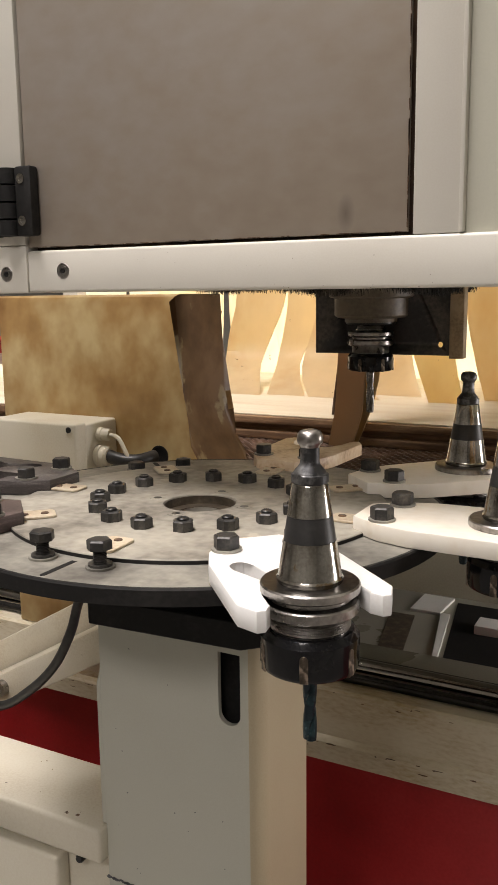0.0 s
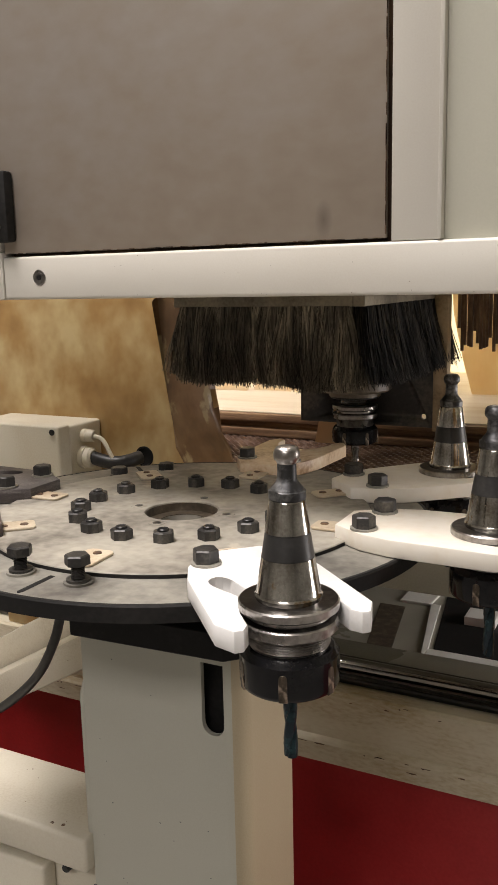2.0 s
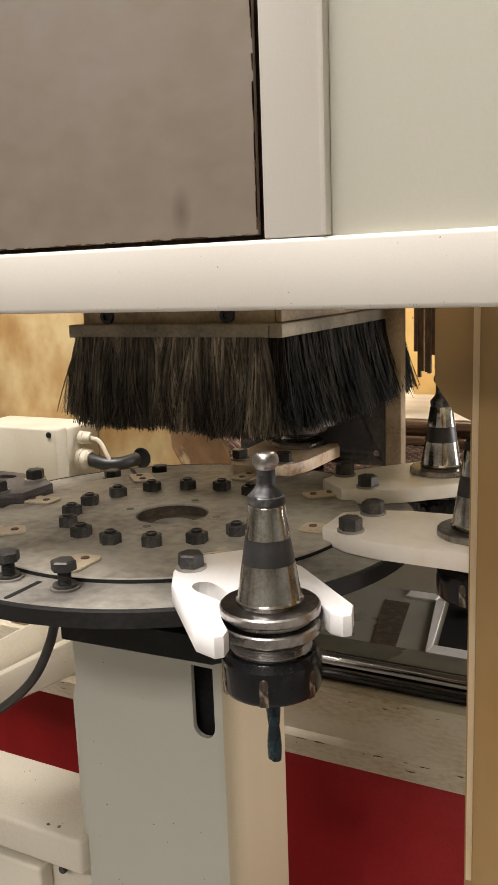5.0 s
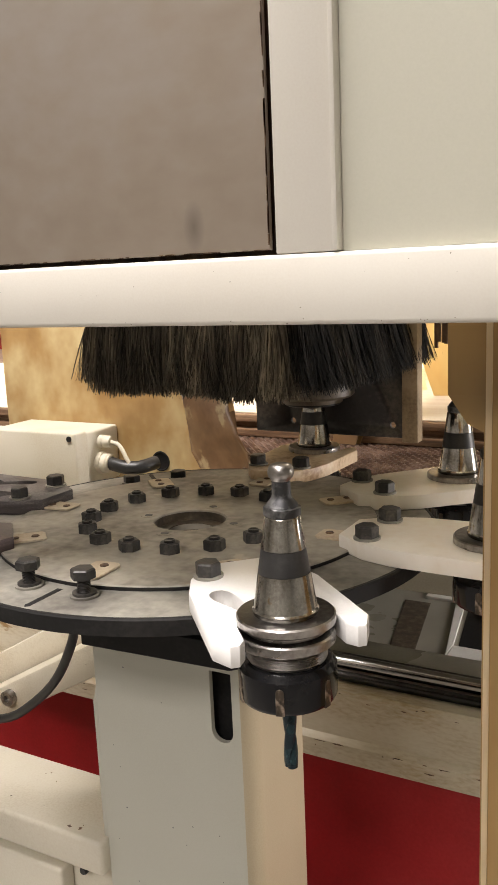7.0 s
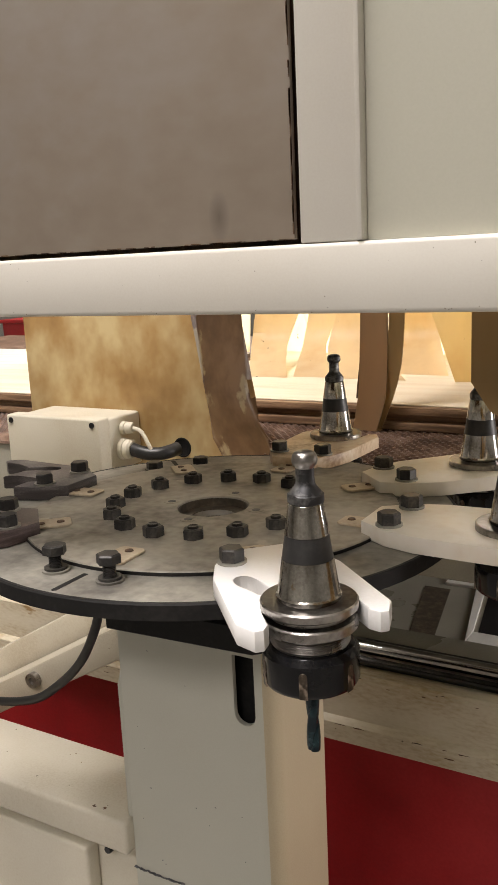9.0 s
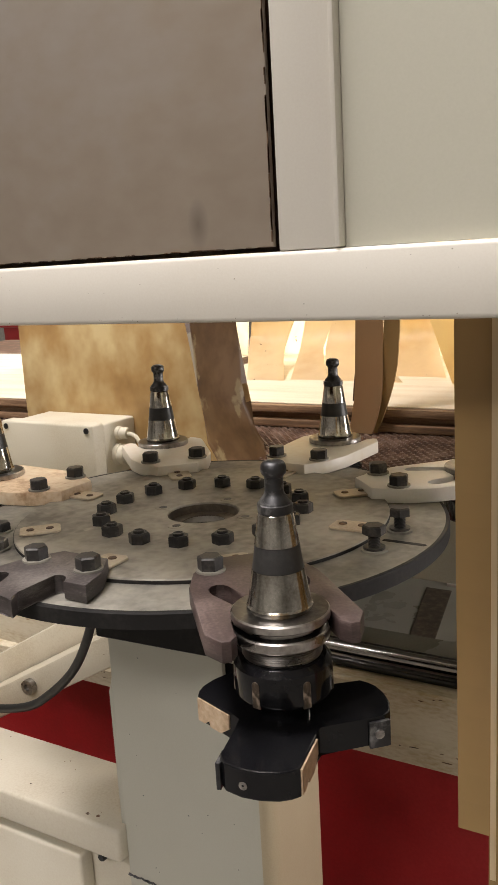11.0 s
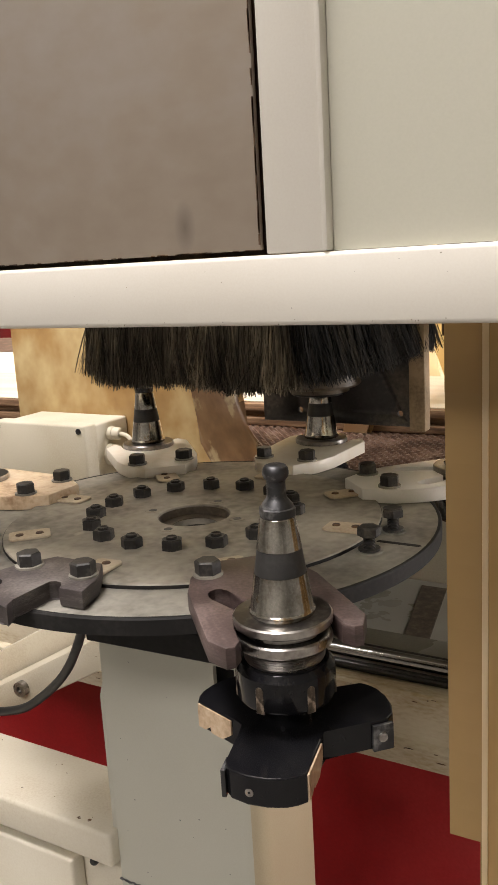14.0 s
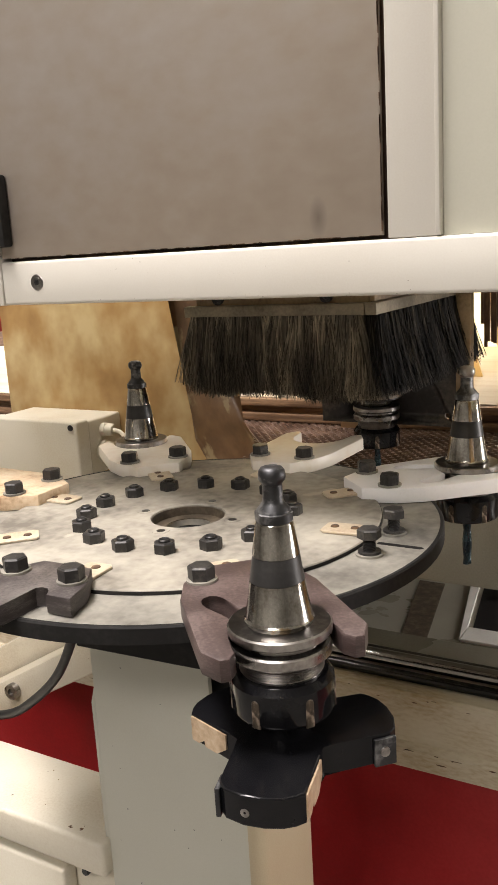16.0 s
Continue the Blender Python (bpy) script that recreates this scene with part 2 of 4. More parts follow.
# dark brown for painted shade: the disc's bore and the pan's shadow band
SHADE_BROWN = surface("shade_brown", (0.085, 0.066, 0.045), 0.5, 0.1, (0.04, 0.032, 0.022), (0.16, 0.13, 0.09), 300, 50, 0.8, 0.08)
# tan copy of the column paint, with the warm light on its right side
COLUMN_SIDE = surface("column_warm_lit", (0.47, 0.395, 0.265), 0.42, 0, (0.39, 0.305, 0.195), (0.52, 0.45, 0.325), 900, 6, 0.4, 0.03, chips=(0.14, 0.10, 0.07), chip_size=120, chip_at=0.765)
RUBBER = surface("black_cable", (0.015, 0.015, 0.015), 0.4, 0, None, (0.04, 0.038, 0.035), 200, 20, 0.5, 0.03)
NOSE = surface("nose_plastic", (0.16, 0.13, 0.095), 0.5, 0, (0.09, 0.07, 0.05), (0.22, 0.18, 0.13), 300, 30, 0.8, 0.05)
PLATE_DARK = surface("head_plate", (0.045, 0.042, 0.04), 0.5, 0.2, (0.025, 0.023, 0.022), (0.11, 0.095, 0.08), 300, 20, 0.85, 0.06)
PLATE_EDGE = surface("head_plate_edge", (0.30, 0.22, 0.13), 0.55, 0, (0.17, 0.12, 0.07), (0.4, 0.3, 0.19), 300, 30, 0.9, 0.08)
WALL = surface("hall_wall_paint", (0.24, 0.235, 0.22), 0.7, 0, (0.17, 0.165, 0.15), (0.29, 0.285, 0.265), 60, 1.2, 0.6, 0.05)
FLOOR = surface("concrete", (0.30, 0.285, 0.265), 0.6, 0, (0.22, 0.21, 0.195), (0.36, 0.345, 0.32), 80, 1.5, 0.8, 0.1)
CEILING = surface("ceiling_paint", (0.66, 0.64, 0.60), 0.8, 0, (0.55, 0.53, 0.49), (0.7, 0.68, 0.64), 40, 1.0, 0.5, 0.05)
PAN_WHITE = surface("pan_white", (0.78, 0.77, 0.72), 0.4, 0, (0.62, 0.6, 0.54), (0.82, 0.81, 0.77), 300, 12, 0.5, 0.04)

# ---- mesh builders ----


def box(bm, x0, x1, y0, y1, z0, z1, bevel=0.0, seg=2):
    vs = [bm.verts.new((x, y, z)) for z in (z0, z1) for x, y in ((x0, y0), (x1, y0), (x1, y1), (x0, y1))]
    fs = [bm.faces.new([vs[i] for i in f]) for f in ((3, 2, 1, 0), (4, 5, 6, 7), (0, 1, 5, 4), (1, 2, 6, 5), (2, 3, 7, 6), (3, 0, 4, 7))]
    if bevel:
        bmesh.ops.bevel(bm, geom=list({e for f in fs for e in f.edges}), offset=bevel, segments=seg, affect="EDGES", profile=0.5)
    return bm


def prism(bm, poly, z0, z1, bevel=0.0, seg=1, ends="both"):
    """A plate with the outline poly (counter-clockwise), from z0 to z1."""
    lo = [bm.verts.new((x, y, z0)) for x, y in poly]
    hi = [bm.verts.new((x, y, z1)) for x, y in poly]
    n = len(poly)
    top = bm.faces.new(hi)
    bot = bm.faces.new(lo[::-1])
    for i in range(n):
        bm.faces.new((lo[i], lo[(i + 1) % n], hi[(i + 1) % n], hi[i]))
    if bevel:
        bmesh.ops.bevel(bm, geom=(list(top.edges) if ends != "bottom" else []) + (list(bot.edges) if ends != "top" else []), offset=bevel, segments=seg, affect="EDGES", profile=0.5)
    return bm


def lathe(bm, profile, seg=48, cx=0.0, cy=0.0):
    """A turned body: profile of (radius, z) from bottom to top; ends on the axis are closed."""
    rings = []
    for r, z in profile:
        if r < 1e-6:
            rings.append([bm.verts.new((cx, cy, z))])
        else:
            rings.append([bm.verts.new((cx + r * math.cos(2 * math.pi * i / seg), cy + r * math.sin(2 * math.pi * i / seg), z)) for i in range(seg)])
    for a, b in zip(rings, rings[1:]):
        for i in range(seg):
            j = (i + 1) % seg
            if len(a) == 1 and len(b) > 1:
                bm.faces.new((a[0], b[j], b[i]))
            elif len(b) == 1 and len(a) > 1:
                bm.faces.new((a[i], a[j], b[0]))
            elif len(a) > 1:
                bm.faces.new((a[i], a[j], b[j], b[i]))
    return bm


def hexagon(bm, af, z0, z1, cx=0.0, cy=0.0, turn=0.0):
    """A hexagonal bolt head or nut, with chamfered corners on top."""
    r = af / math.sqrt(3)
    def ring(q, z):
        return [bm.verts.new((cx + q * math.cos(math.radians(60 * i + turn)), cy + q * math.sin(math.radians(60 * i + turn)), z)) for i in range(6)]
    a, b, c = ring(r, z0), ring(r, z1 - 0.0009), ring(r * 0.86, z1)
    bm.faces.new(a[::-1])
    bm.faces.new(c)
    for p, q in ((a, b), (b, c)):
        for i in range(6):
            bm.faces.new((p[i], p[(i + 1) % 6], q[(i + 1) % 6], q[i]))
    return bm


def tube(bm, pts, r, seg=10):
    """A round cable along smooth points."""
    fine = []
    for i in range(len(pts) - 1):
        p = [Vector(pts[max(0, min(len(pts) - 1, k))]) for k in (i - 1, i, i + 1, i + 2)]
        for s in range(6):
            t = s / 6
            fine.append(0.5 * ((2 * p[1]) + (p[2] - p[0]) * t + (2 * p[0] - 5 * p[1] + 4 * p[2] - p[3]) * t * t + (3 * p[1] - p[0] - 3 * p[2] + p[3]) * t ** 3))
    fine.append(Vector(pts[-1]))
    rings = []
    for i, c in enumerate(fine):
        d = (fine[min(i + 1, len(fine) - 1)] - fine[max(i - 1, 0)]).normalized()
        u = d.cross(Vector((0.31, 0.2, 0.93))).normalized()
        v = d.cross(u)
        rings.append([bm.verts.new(c + r * (u * math.cos(2 * math.pi * k / seg) + v * math.sin(2 * math.pi * k / seg))) for k in range(seg)])
    for a, b in zip(rings, rings[1:]):
        for k in range(seg):
            bm.faces.new((a[k], a[(k + 1) % seg], b[(k + 1) % seg], b[k]))
    bm.faces.new(rings[0][::-1])
    bm.faces.new(rings[-1])
    return bm


def mesh_of(name, bm, material, smooth=35):
    bmesh.ops.recalc_face_normals(bm, faces=bm.faces)
    me = bpy.data.meshes.new(name)
    if smooth:
        for f in bm.faces:
            f.smooth = True
        for e in bm.edges:
            e.smooth = len(e.link_faces) == 2 and e.calc_face_angle(0) < math.radians(smooth)
    bm.to_mesh(me)
    bm.free()
    me.materials.append(material)
    return me


def part(name, bm, material, parent, label="", smooth=35, at=None):
    ob = new(name, mesh_of(name, bm, material, smooth))
    ob.parent = parent
    if at is not None:
        ob.matrix_basis = at
    return tagged(ob, label)


def piece(name, me, parent, m, label=""):
    """A further object on a mesh that is there already."""
    ob = new(name, me)
    ob.parent = parent
    ob.matrix_basis = m
    return tagged(ob, label)


def thing(name, label, category, group="", m=None, kind=""):
    ob = new(name)
    ob.empty_display_size = 0.02
    if m is not None:
        ob.matrix_basis = m
    return tagged(ob, label, category, group, kind)


def solid(name, bm, material, label, category="", kind="", smooth=35):
    return tagged(new(name, mesh_of(name, bm, material, smooth)), label, category, "", kind)


def cut(ob, bm):
    """Takes the body bm away from the mesh object ob."""
    tool = new("cutter", mesh_of("cutter", bm, ob.data.materials[0]))
    tool.matrix_world = ob.matrix_world.copy()
    mod = ob.modifiers.new("cut", "BOOLEAN")
    mod.operation, mod.object, mod.solver = "DIFFERENCE", tool, "EXACT"
    deps = bpy.context.evaluated_depsgraph_get()
    deps.update()
    me = bpy.data.meshes.new_from_object(ob.evaluated_get(deps))
    ob.modifiers.remove(mod)
    ob.data = me
    bpy.data.objects.remove(tool)
    return ob


def B():
    return bmesh.new()

# ---- hall ----


def build_hall():
    solid("floor", box(B(), -5, 5, -4, 6, -0.1, 0), FLOOR, "grey concrete workshop floor", "floor", "structure")
    solid("wall_north", box(B(), -5, 5, 6, 6.2, 0, 3.6), WALL, "plain light workshop wall", "wall", "structure")
    solid("wall_south", box(B(), -5, 5, -4.2, -4, 0, 3.6), WALL, "plain light workshop wall", "wall", "structure")
    solid("wall_west", box(B(), -5.2, -5, -4, 6, 0, 3.6), WALL, "plain light workshop wall", "wall", "structure")
    solid("wall_east", box(B(), 5, 5.2, -4, 6, 0, 3.6), WALL, "plain light workshop wall", "wall", "structure")
    solid("ceiling", box(B(), -5.2, 5.2, -4.2, 6.2, 3.6, 3.7), CEILING, "plain light workshop ceiling", "ceiling", "structure")


build_hall()

# ---- fixed machine parts ----


def prism_x(poly, x0, x1, bevel=0.0):
    """A bar along x with the outline poly in (y, z)."""
    bm = prism(B(), poly, x0, x1, bevel, 2)
    for v in bm.verts:
        v.co = Vector((v.co.z, v.co.x, v.co.y))
    return bm


def prism_y(poly, y0, y1, bevel=0.0):
    """A body along y with the outline poly in (x, z)."""
    bm = prism(B(), poly, y0, y1, bevel, 2)
    for v in bm.verts:
        v.co = Vector((v.co.x, v.co.z, v.co.y))
    return bm


def build_base():
    base = thing("machine_plinth", "red painted steel machine base standing on the floor", "machine plinth")
    part("base_panel", box(B(), -2.2, 1.8, 0.345, 0.46, 0.0, 0.604), RED, base)
    part("back_panel", box(B(), -2.2, 0.5, 1.9, 1.96, 0.0, 0.82), TRAY, base, "dark grey-green painted panel")
    part("pit_floor", box(B(), -2.2, 0.5, 0.46, 1.9, 0.26, 0.3), TRAY, base, "dark grey-green painted pan")
    bed = thing("machine_bed", "cream painted cast bed with chipped edges on the red base", "machine bed")
    part("bed_casting", prism_x([(0.330, 0.634), (0.330, 0.689), (0.333, 0.692), (0.46, 0.692), (0.46, 0.6045), (0.3235, 0.6045), (0.3235, 0.6275), (0.3255, 0.6300)][::-1], -2.2, 1.8, 0.0010), BED, bed)
    def shaft(name, y, z, r, mat, label):
        bm = lathe(B(), [(0, -2.2), (r, -2.2), (r, 1.8), (0, 1.8)], 28)
        for v in bm.verts:
            v.co = Vector((v.co.z, y + v.co.x, z + v.co.y))
        part(name, bm, mat, bed, label, 50)
    shaft("guide_shaft", 0.377, 0.7035, 0.0105, RAIL, "polished steel guide shaft")
    shaft("lower_shaft", 0.355, 0.6985, 0.0058, RAIL_DARK, "dark oily steel shaft")
    part("shaft_seat", box(B(), -2.2, 1.8, 0.388, 0.410, 0.6924, 0.701, 0.0008), RAIL_DARK, bed, "dark oily shaft seat")
    rng = random.Random(3)
    bm = B()
    for edge, y, zs in ((0.6870, 0.3297, 0.005), (0.6265, 0.3232, 0.0012), (0.6215, 0.3232, 0.006)):
        for _ in range(34 if zs < 0.002 else 16):
            x, z = rng.uniform(-0.5, 0.35), edge + rng.uniform(-zs, zs * 0.4)
            a, b = rng.choice((0.0012, 0.002, 0.003, 0.008)) * rng.uniform(0.6, 1.4), rng.uniform(0.0003, 0.0010)
            n = rng.randint(6, 9)
            vs = [bm.verts.new((x + a * math.cos(2 * math.pi * k / n) * rng.uniform(0.6, 1.2), y - 0.0003, z + b * math.sin(2 * math.pi * k / n) * rng.uniform(0.5, 1.3))) for k in range(n)]
            bm.faces.new(vs)
    tagged(part("paint_chips", bm, BROWN_FLAP, bed, "brown chips where the paint is gone", 0), kind="stuff")
    table = thing("machine_table", "grey-green machine table with a brown gridded top", "machine table")
    part("table_body", box(B(), -2.2, 0.45, 0.38, 1.9, 0.806, 0.921, 0.003), TRAY, table)
    bm = B()
    box(bm, -2.2, 0.455, 0.375, 1.95, 0.921, 0.925)
    part("grid_base", bm, GRID, table)
    bm = B()
    p = 0.0125
    for i in range(-100, 36):
        for j in range(0, 42):
            if i < -42 and j < 6:
                continue
            x, y, h = i * p + (0.5 * p if j % 2 else 0), 0.383 + j * p * 0.62, 0.0034
            vs = [bm.verts.new(q) for q in ((x - .0052, y, .925), (x, y - .0034, .925), (x + .0052, y, .925), (x, y + .0034, .925), (x - .0030, y, .925 + h), (x, y - .0019, .925 + h), (x + .0030, y, .925 + h), (x, y + .0019, .925 + h))]
            bm.faces.new(vs[4:])
            for k in range(4):
                bm.faces.new((vs[k], vs[(k + 1) % 4], vs[4 + (k + 1) % 4], vs[4 + k]))
    tagged(part("grid_studs", bm, GRID, table, "raised brown grid studs", 0), kind="stuff")
    # white bars stand in for patches of light in the pan, dark openings beside them
    patches = thing("pan_light_patches", "white flat bars standing in for patches of light in the machine pan", "frame")
    def flat(name, poly, z0, z1, mat, owner, label=""):
        part(name, prism(B(), poly, z0, z1, 0.001), mat, owner, label)
    flat("end_bar", [(-0.316, 1.590), (-0.2345, 1.590), (-0.2265, 1.712), (-0.312, 1.716)], 0.3004, 0.308, PAN_WHITE, patches)
    flat("side_bar", [(-0.1660, 1.3178), (-0.2085, 1.594), (-0.2335, 1.594), (-0.1675, 1.251)][::-1], 0.3004, 0.3076, PAN_WHITE, patches)
    flat("front_bar", [(-0.1650, 1.251), (0.32, 1.251), (0.32, 1.318), (-0.1650, 1.318)], 0.3004, 0.308, PAN_WHITE, patches)
    well = thing("pan_opening", "black opening with a raised lip in the machine pan", "opening")
    flat("well_floor", [(-0.156, 1.322), (0.32, 1.322), (0.32, 1.70), (-0.215, 1.70)], 0.3004, 0.302, MATT_BLACK, well)
    flat("well_block", [(-0.125, 1.500), (-0.05, 1.500), (-0.05, 1.565), (-0.125, 1.565)], 0.3024, 0.325, PAN_WHITE, well, "pale block with a rusty edge")
    # shadow band across the pan floor, made as a thin dark strip
    channel = thing("pan_shadow", "dark flat strip standing in for a shadow band on the machine pan", "channel")
    flat("shadow_strip", [(-0.362, 1.560), (-0.288, 1.190), (-0.228, 1.190), (-0.293, 1.560)], 0.3004, 0.302, SHADE_BROWN, channel)
    part("apron", box(B(), -2.2, 1.8, 0.4104, 0.462, 0.6924, 0.6965, 0.0006), TRAY, bed, "grey-green painted apron")
    skirt = thing("pan_skirt", "dark sheet-steel skirt behind the guide rail", "skirt")
    part("skirt_sheet", box(B(), -2.2, 0.5, 0.4604, 0.465, 0.3004, 0.69), MATT_BLACK, skirt)


def build_boards():
    for x0, x1, y0, y1, n in ((-0.60, 0.45, 0.605, 1.75, 3), (-1.9, -0.66, 0.55, 1.2, 3)):
        board = thing("plywood_board", "pale plywood board with dark layered edges lying on the table", "board", "boards on the table")
        z = 0.9286
        for k in range(n):
            inset = 0.0 if k == 0 else 0.012 * (k == 1) + 0.004
            part("board_layer", box(B(), x0 + inset, x1, y0 + inset, y1, z, z + 0.0105, 0.0008), BOARD_EDGE, board)
            z += 0.0107
        part("board_face", box(B(), x0 + 0.02, x1, y0 + 0.0185, y1, z + 0.0001, z + 0.0016, 0.0003), BOARD_TOP, board, "pale sawn face")


def build_casting():
    c = thing("machine_column", "oil-stained cream cast column of the machine", "machine column")
    side = [(-0.2245, 1.145), (-0.2245, 1.02), (-0.220, 0.995), (-0.208, 0.965), (-0.195, 0.943), (-0.180, 0.91), (-0.176, 0.885)]
    poly = side + [(-0.505, 0.885), (-0.505, 1.145)]
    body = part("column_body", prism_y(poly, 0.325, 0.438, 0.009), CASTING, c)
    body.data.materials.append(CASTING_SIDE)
    # the face turned away to the right has its shade put into the colour
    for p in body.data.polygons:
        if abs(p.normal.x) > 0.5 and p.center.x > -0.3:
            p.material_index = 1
    part("column_foot", box(B(), -0.505, -0.36, 0.335, 0.43, 0.6925, 0.884, 0.003), CASTING, c)
    part("cable_hole", lathe(B(), [(0, 0), (0.0125, 0), (0.0125, 0.0012), (0.0108, 0.0016), (0.0104, 0.0004), (0, 0.0004)], 28), MATT_BLACK, c, "black cable opening", at=pose(-0.253, 0.3249, 0.951, 90))
    jb = thing("junction_box", "cream plastic junction box screwed to the column", "junction box")
    part("box_lid", box(B(), -0.462, -0.313, 0.24, 0.262, 0.925, 0.9975, 0.003, 3), BOX, jb)
    part("box_body", box(B(), -0.459, -0.316, 0.2625, 0.3248, 0.928, 0.9945, 0.003, 3), BOX, jb)
    for x in (-0.453, -0.322):
        bm = lathe(B(), [(0.0, -0.001), (0.0036, -0.001), (0.0036, 0.0008), (0.002, 0.0012), (0, 0.0008)], 16)
        part("lid_screw", bm, BLACK, jb, "", at=pose(x, 0.2396, 0.9905, 90))
    for y, z, r, nm in ((0.290, 0.979, 0.0075, "small_gland"), (0.288, 0.953, 0.0125, "large_gland")):
        g = lathe(B(), [(0, 0), (r * 1.1, 0), (r * 1.1, 0.006), (r, 0.0065), (r, 0.013), (r * 0.8, 0.016), (0, 0.016)], 20)
        part(nm, g, BOX, jb, "cream plastic cable gland", at=pose(-0.316, y, z, 0, 90, 0))
    part("thin_cable", tube(B(), [(-0.302, 0.290, 0.979), (-0.288, 0.289, 0.976), (-0.276, 0.287, 0.960), (-0.268, 0.29, 0.94), (-0.262, 0.3, 0.92)], 0.0026), BOX, jb, "pale thin cable")
    part("thick_cable", tube(B(), [(-0.302, 0.288, 0.953), (-0.290, 0.287, 0.951), (-0.276, 0.289, 0.949), (-0.263, 0.297, 0.949), (-0.255, 0.318, 0.951)], 0.0082, 12), RUBBER, jb, "black ribbed cable")


def build_stand():
    st = thing("carousel_stand", "cream painted sheet-steel stand carrying the tool carousel", "stand")
    r = 0.0135
    corner = [(0.078 - r + r * math.cos(math.radians(-90 + k * 10)), -0.058 + r + r * math.sin(math.radians(-90 + k * 10))) for k in range(10)]
    inner = [(0.078 - r + (r - 0.004) * math.cos(math.radians(-90 + k * 10)), -0.058 + r + (r - 0.004) * math.sin(math.radians(-90 + k * 10))) for k in range(10)]
    bm = prism(B(), corner + [(0.078, 0.019), (-0.0545, 0.019), (-0.0545, -0.058), (-0.0505, -0.058), (-0.0505, 0.015), (0.074, 0.015)] + inner[::-1], 0.672, 0.9205)
    xs, lo, hi, w = 0.0548, 0.8625, 0.9065, 0.0085
    arc = [(w * math.cos(math.radians(a)), lo + w * math.sin(math.radians(a))) for a in range(180, 271, 15)]
    left_sheet = [(-0.0506, 0.672), (xs, 0.672)] + [(xs + x, z) for x, z in arc[::-1]] + [(xs - w, hi), (xs, hi), (xs, 0.9205), (-0.0506, 0.9205)]
    right_sheet = [(xs, 0.672), (0.0646, 0.672), (0.0646, 0.9205), (xs, 0.9205), (xs, hi), (xs + w, hi)] + [(xs - x, z) for x, z in arc]
    for sheet in (left_sheet, right_sheet):
        lo_v = [bm.verts.new((x, -0.058, z)) for x, z in sheet]
        hi_v = [bm.verts.new((x, -0.054, z)) for x, z in sheet]
        bm.faces.new(lo_v)
        bm.faces.new(hi_v[::-1])
        for k in range(len(sheet)):
            n = (k + 1) % len(sheet)
            bm.faces.new((lo_v[k], hi_v[k], hi_v[n], lo_v[n]))
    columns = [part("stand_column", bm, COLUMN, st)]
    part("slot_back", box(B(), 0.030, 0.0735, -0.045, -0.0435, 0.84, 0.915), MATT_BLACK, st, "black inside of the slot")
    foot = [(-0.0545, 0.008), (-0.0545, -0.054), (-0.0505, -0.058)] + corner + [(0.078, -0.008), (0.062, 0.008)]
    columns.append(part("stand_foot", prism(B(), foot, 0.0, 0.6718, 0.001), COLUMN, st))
    # warm light on the rounded corner and right side is painted as a tan colour
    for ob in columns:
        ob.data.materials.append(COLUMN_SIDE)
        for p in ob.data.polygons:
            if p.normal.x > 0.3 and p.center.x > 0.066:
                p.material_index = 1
    part("side_flange", prism_y([(-0.0592, 0.7464), (-0.0547, 0.7464), (-0.0547, 0.872), (-0.0557, 0.872), (-0.0592, 0.860)], -0.0575, 0.015, 0.0006), COLUMN, st)
    plate = [(-0.047, -0.078), (-0.040, -0.086), (0.076, -0.080), (0.09, -0.066), (0.09, 0.06), (-0.047, 0.06)]
    head = part("head_plate", prism(B(), plate, 0.921, 0.9405, 0.001), MATT_BLACK, st, "black steel plate under the disc")
    for x, y in ((-0.030, -0.07), (0.01, -0.068), (0.066, -0.06)):
        part("plate_screw", lathe(B(), [(0, 0.9406), (0.006, 0.9406), (0.006, 0.943), (0.003, 0.943), (0, 0.9415)], 16, x, y), BLACK, st)
    part("hub", lathe(B(), [(0, 0.9406), (0.062, 0.9406), (0.062, 0.955), (0.05, 0.958), (0.05, 0.9788), (0, 0.9788)], 40), MATT_BLACK, st, "black bearing hub")

    beam = thing("lower_beam", "cream painted box beam with chipped edges beside the stand", "beam")
    part("beam_body", box(B(), -1.8, -0.0549, -0.0675, 0.009, 0.7165, 0.746, 0.0035, 3), CREAM, beam)
    rng = random.Random(11)

    def chips(places, across, up, normal):
        """Ragged flakes just proud of a face: (centre, half length, half width, turn)."""
        bm = B()
        for c, a, b, turn in places:
            n = 11
            vs = []
            for k in range(n):
                u, v = a * math.cos(2 * math.pi * k / n) * rng.uniform(0.7, 1.2), b * math.sin(2 * math.pi * k / n) * rng.uniform(0.5, 1.4)
                u, v = u * math.cos(turn) - v * math.sin(turn), u * math.sin(turn) + v * math.cos(turn)
                vs.append(bm.verts.new(Vector(c) + Vector(across) * u + Vector(up) * v + Vector(normal) * 0.0003))
            bm.faces.new(vs)
        return bm
    low = [((x, -0.058, 0.702 + rng.uniform(-.0006, .0006)), rng.uniform(.002, .004), rng.uniform(.0007, .0016), 0.05) for x in np.arange(-0.054, -0.008, 0.0036)]
    low += [((rng.uniform(-0.056, 0.05), -0.058, rng.uniform(0.70, 0.90)), rng.uniform(.0003, .0009), rng.uniform(.0003, .0007), rng.uniform(0, 3)) for _ in range(14)]
    tagged(part("paint_chips", chips(low, (1, 0, 0), (0, 0, 1), (0, -1, 0)), STEEL_CHIP, st, "grey chips where the paint is gone", 0), kind="stuff")
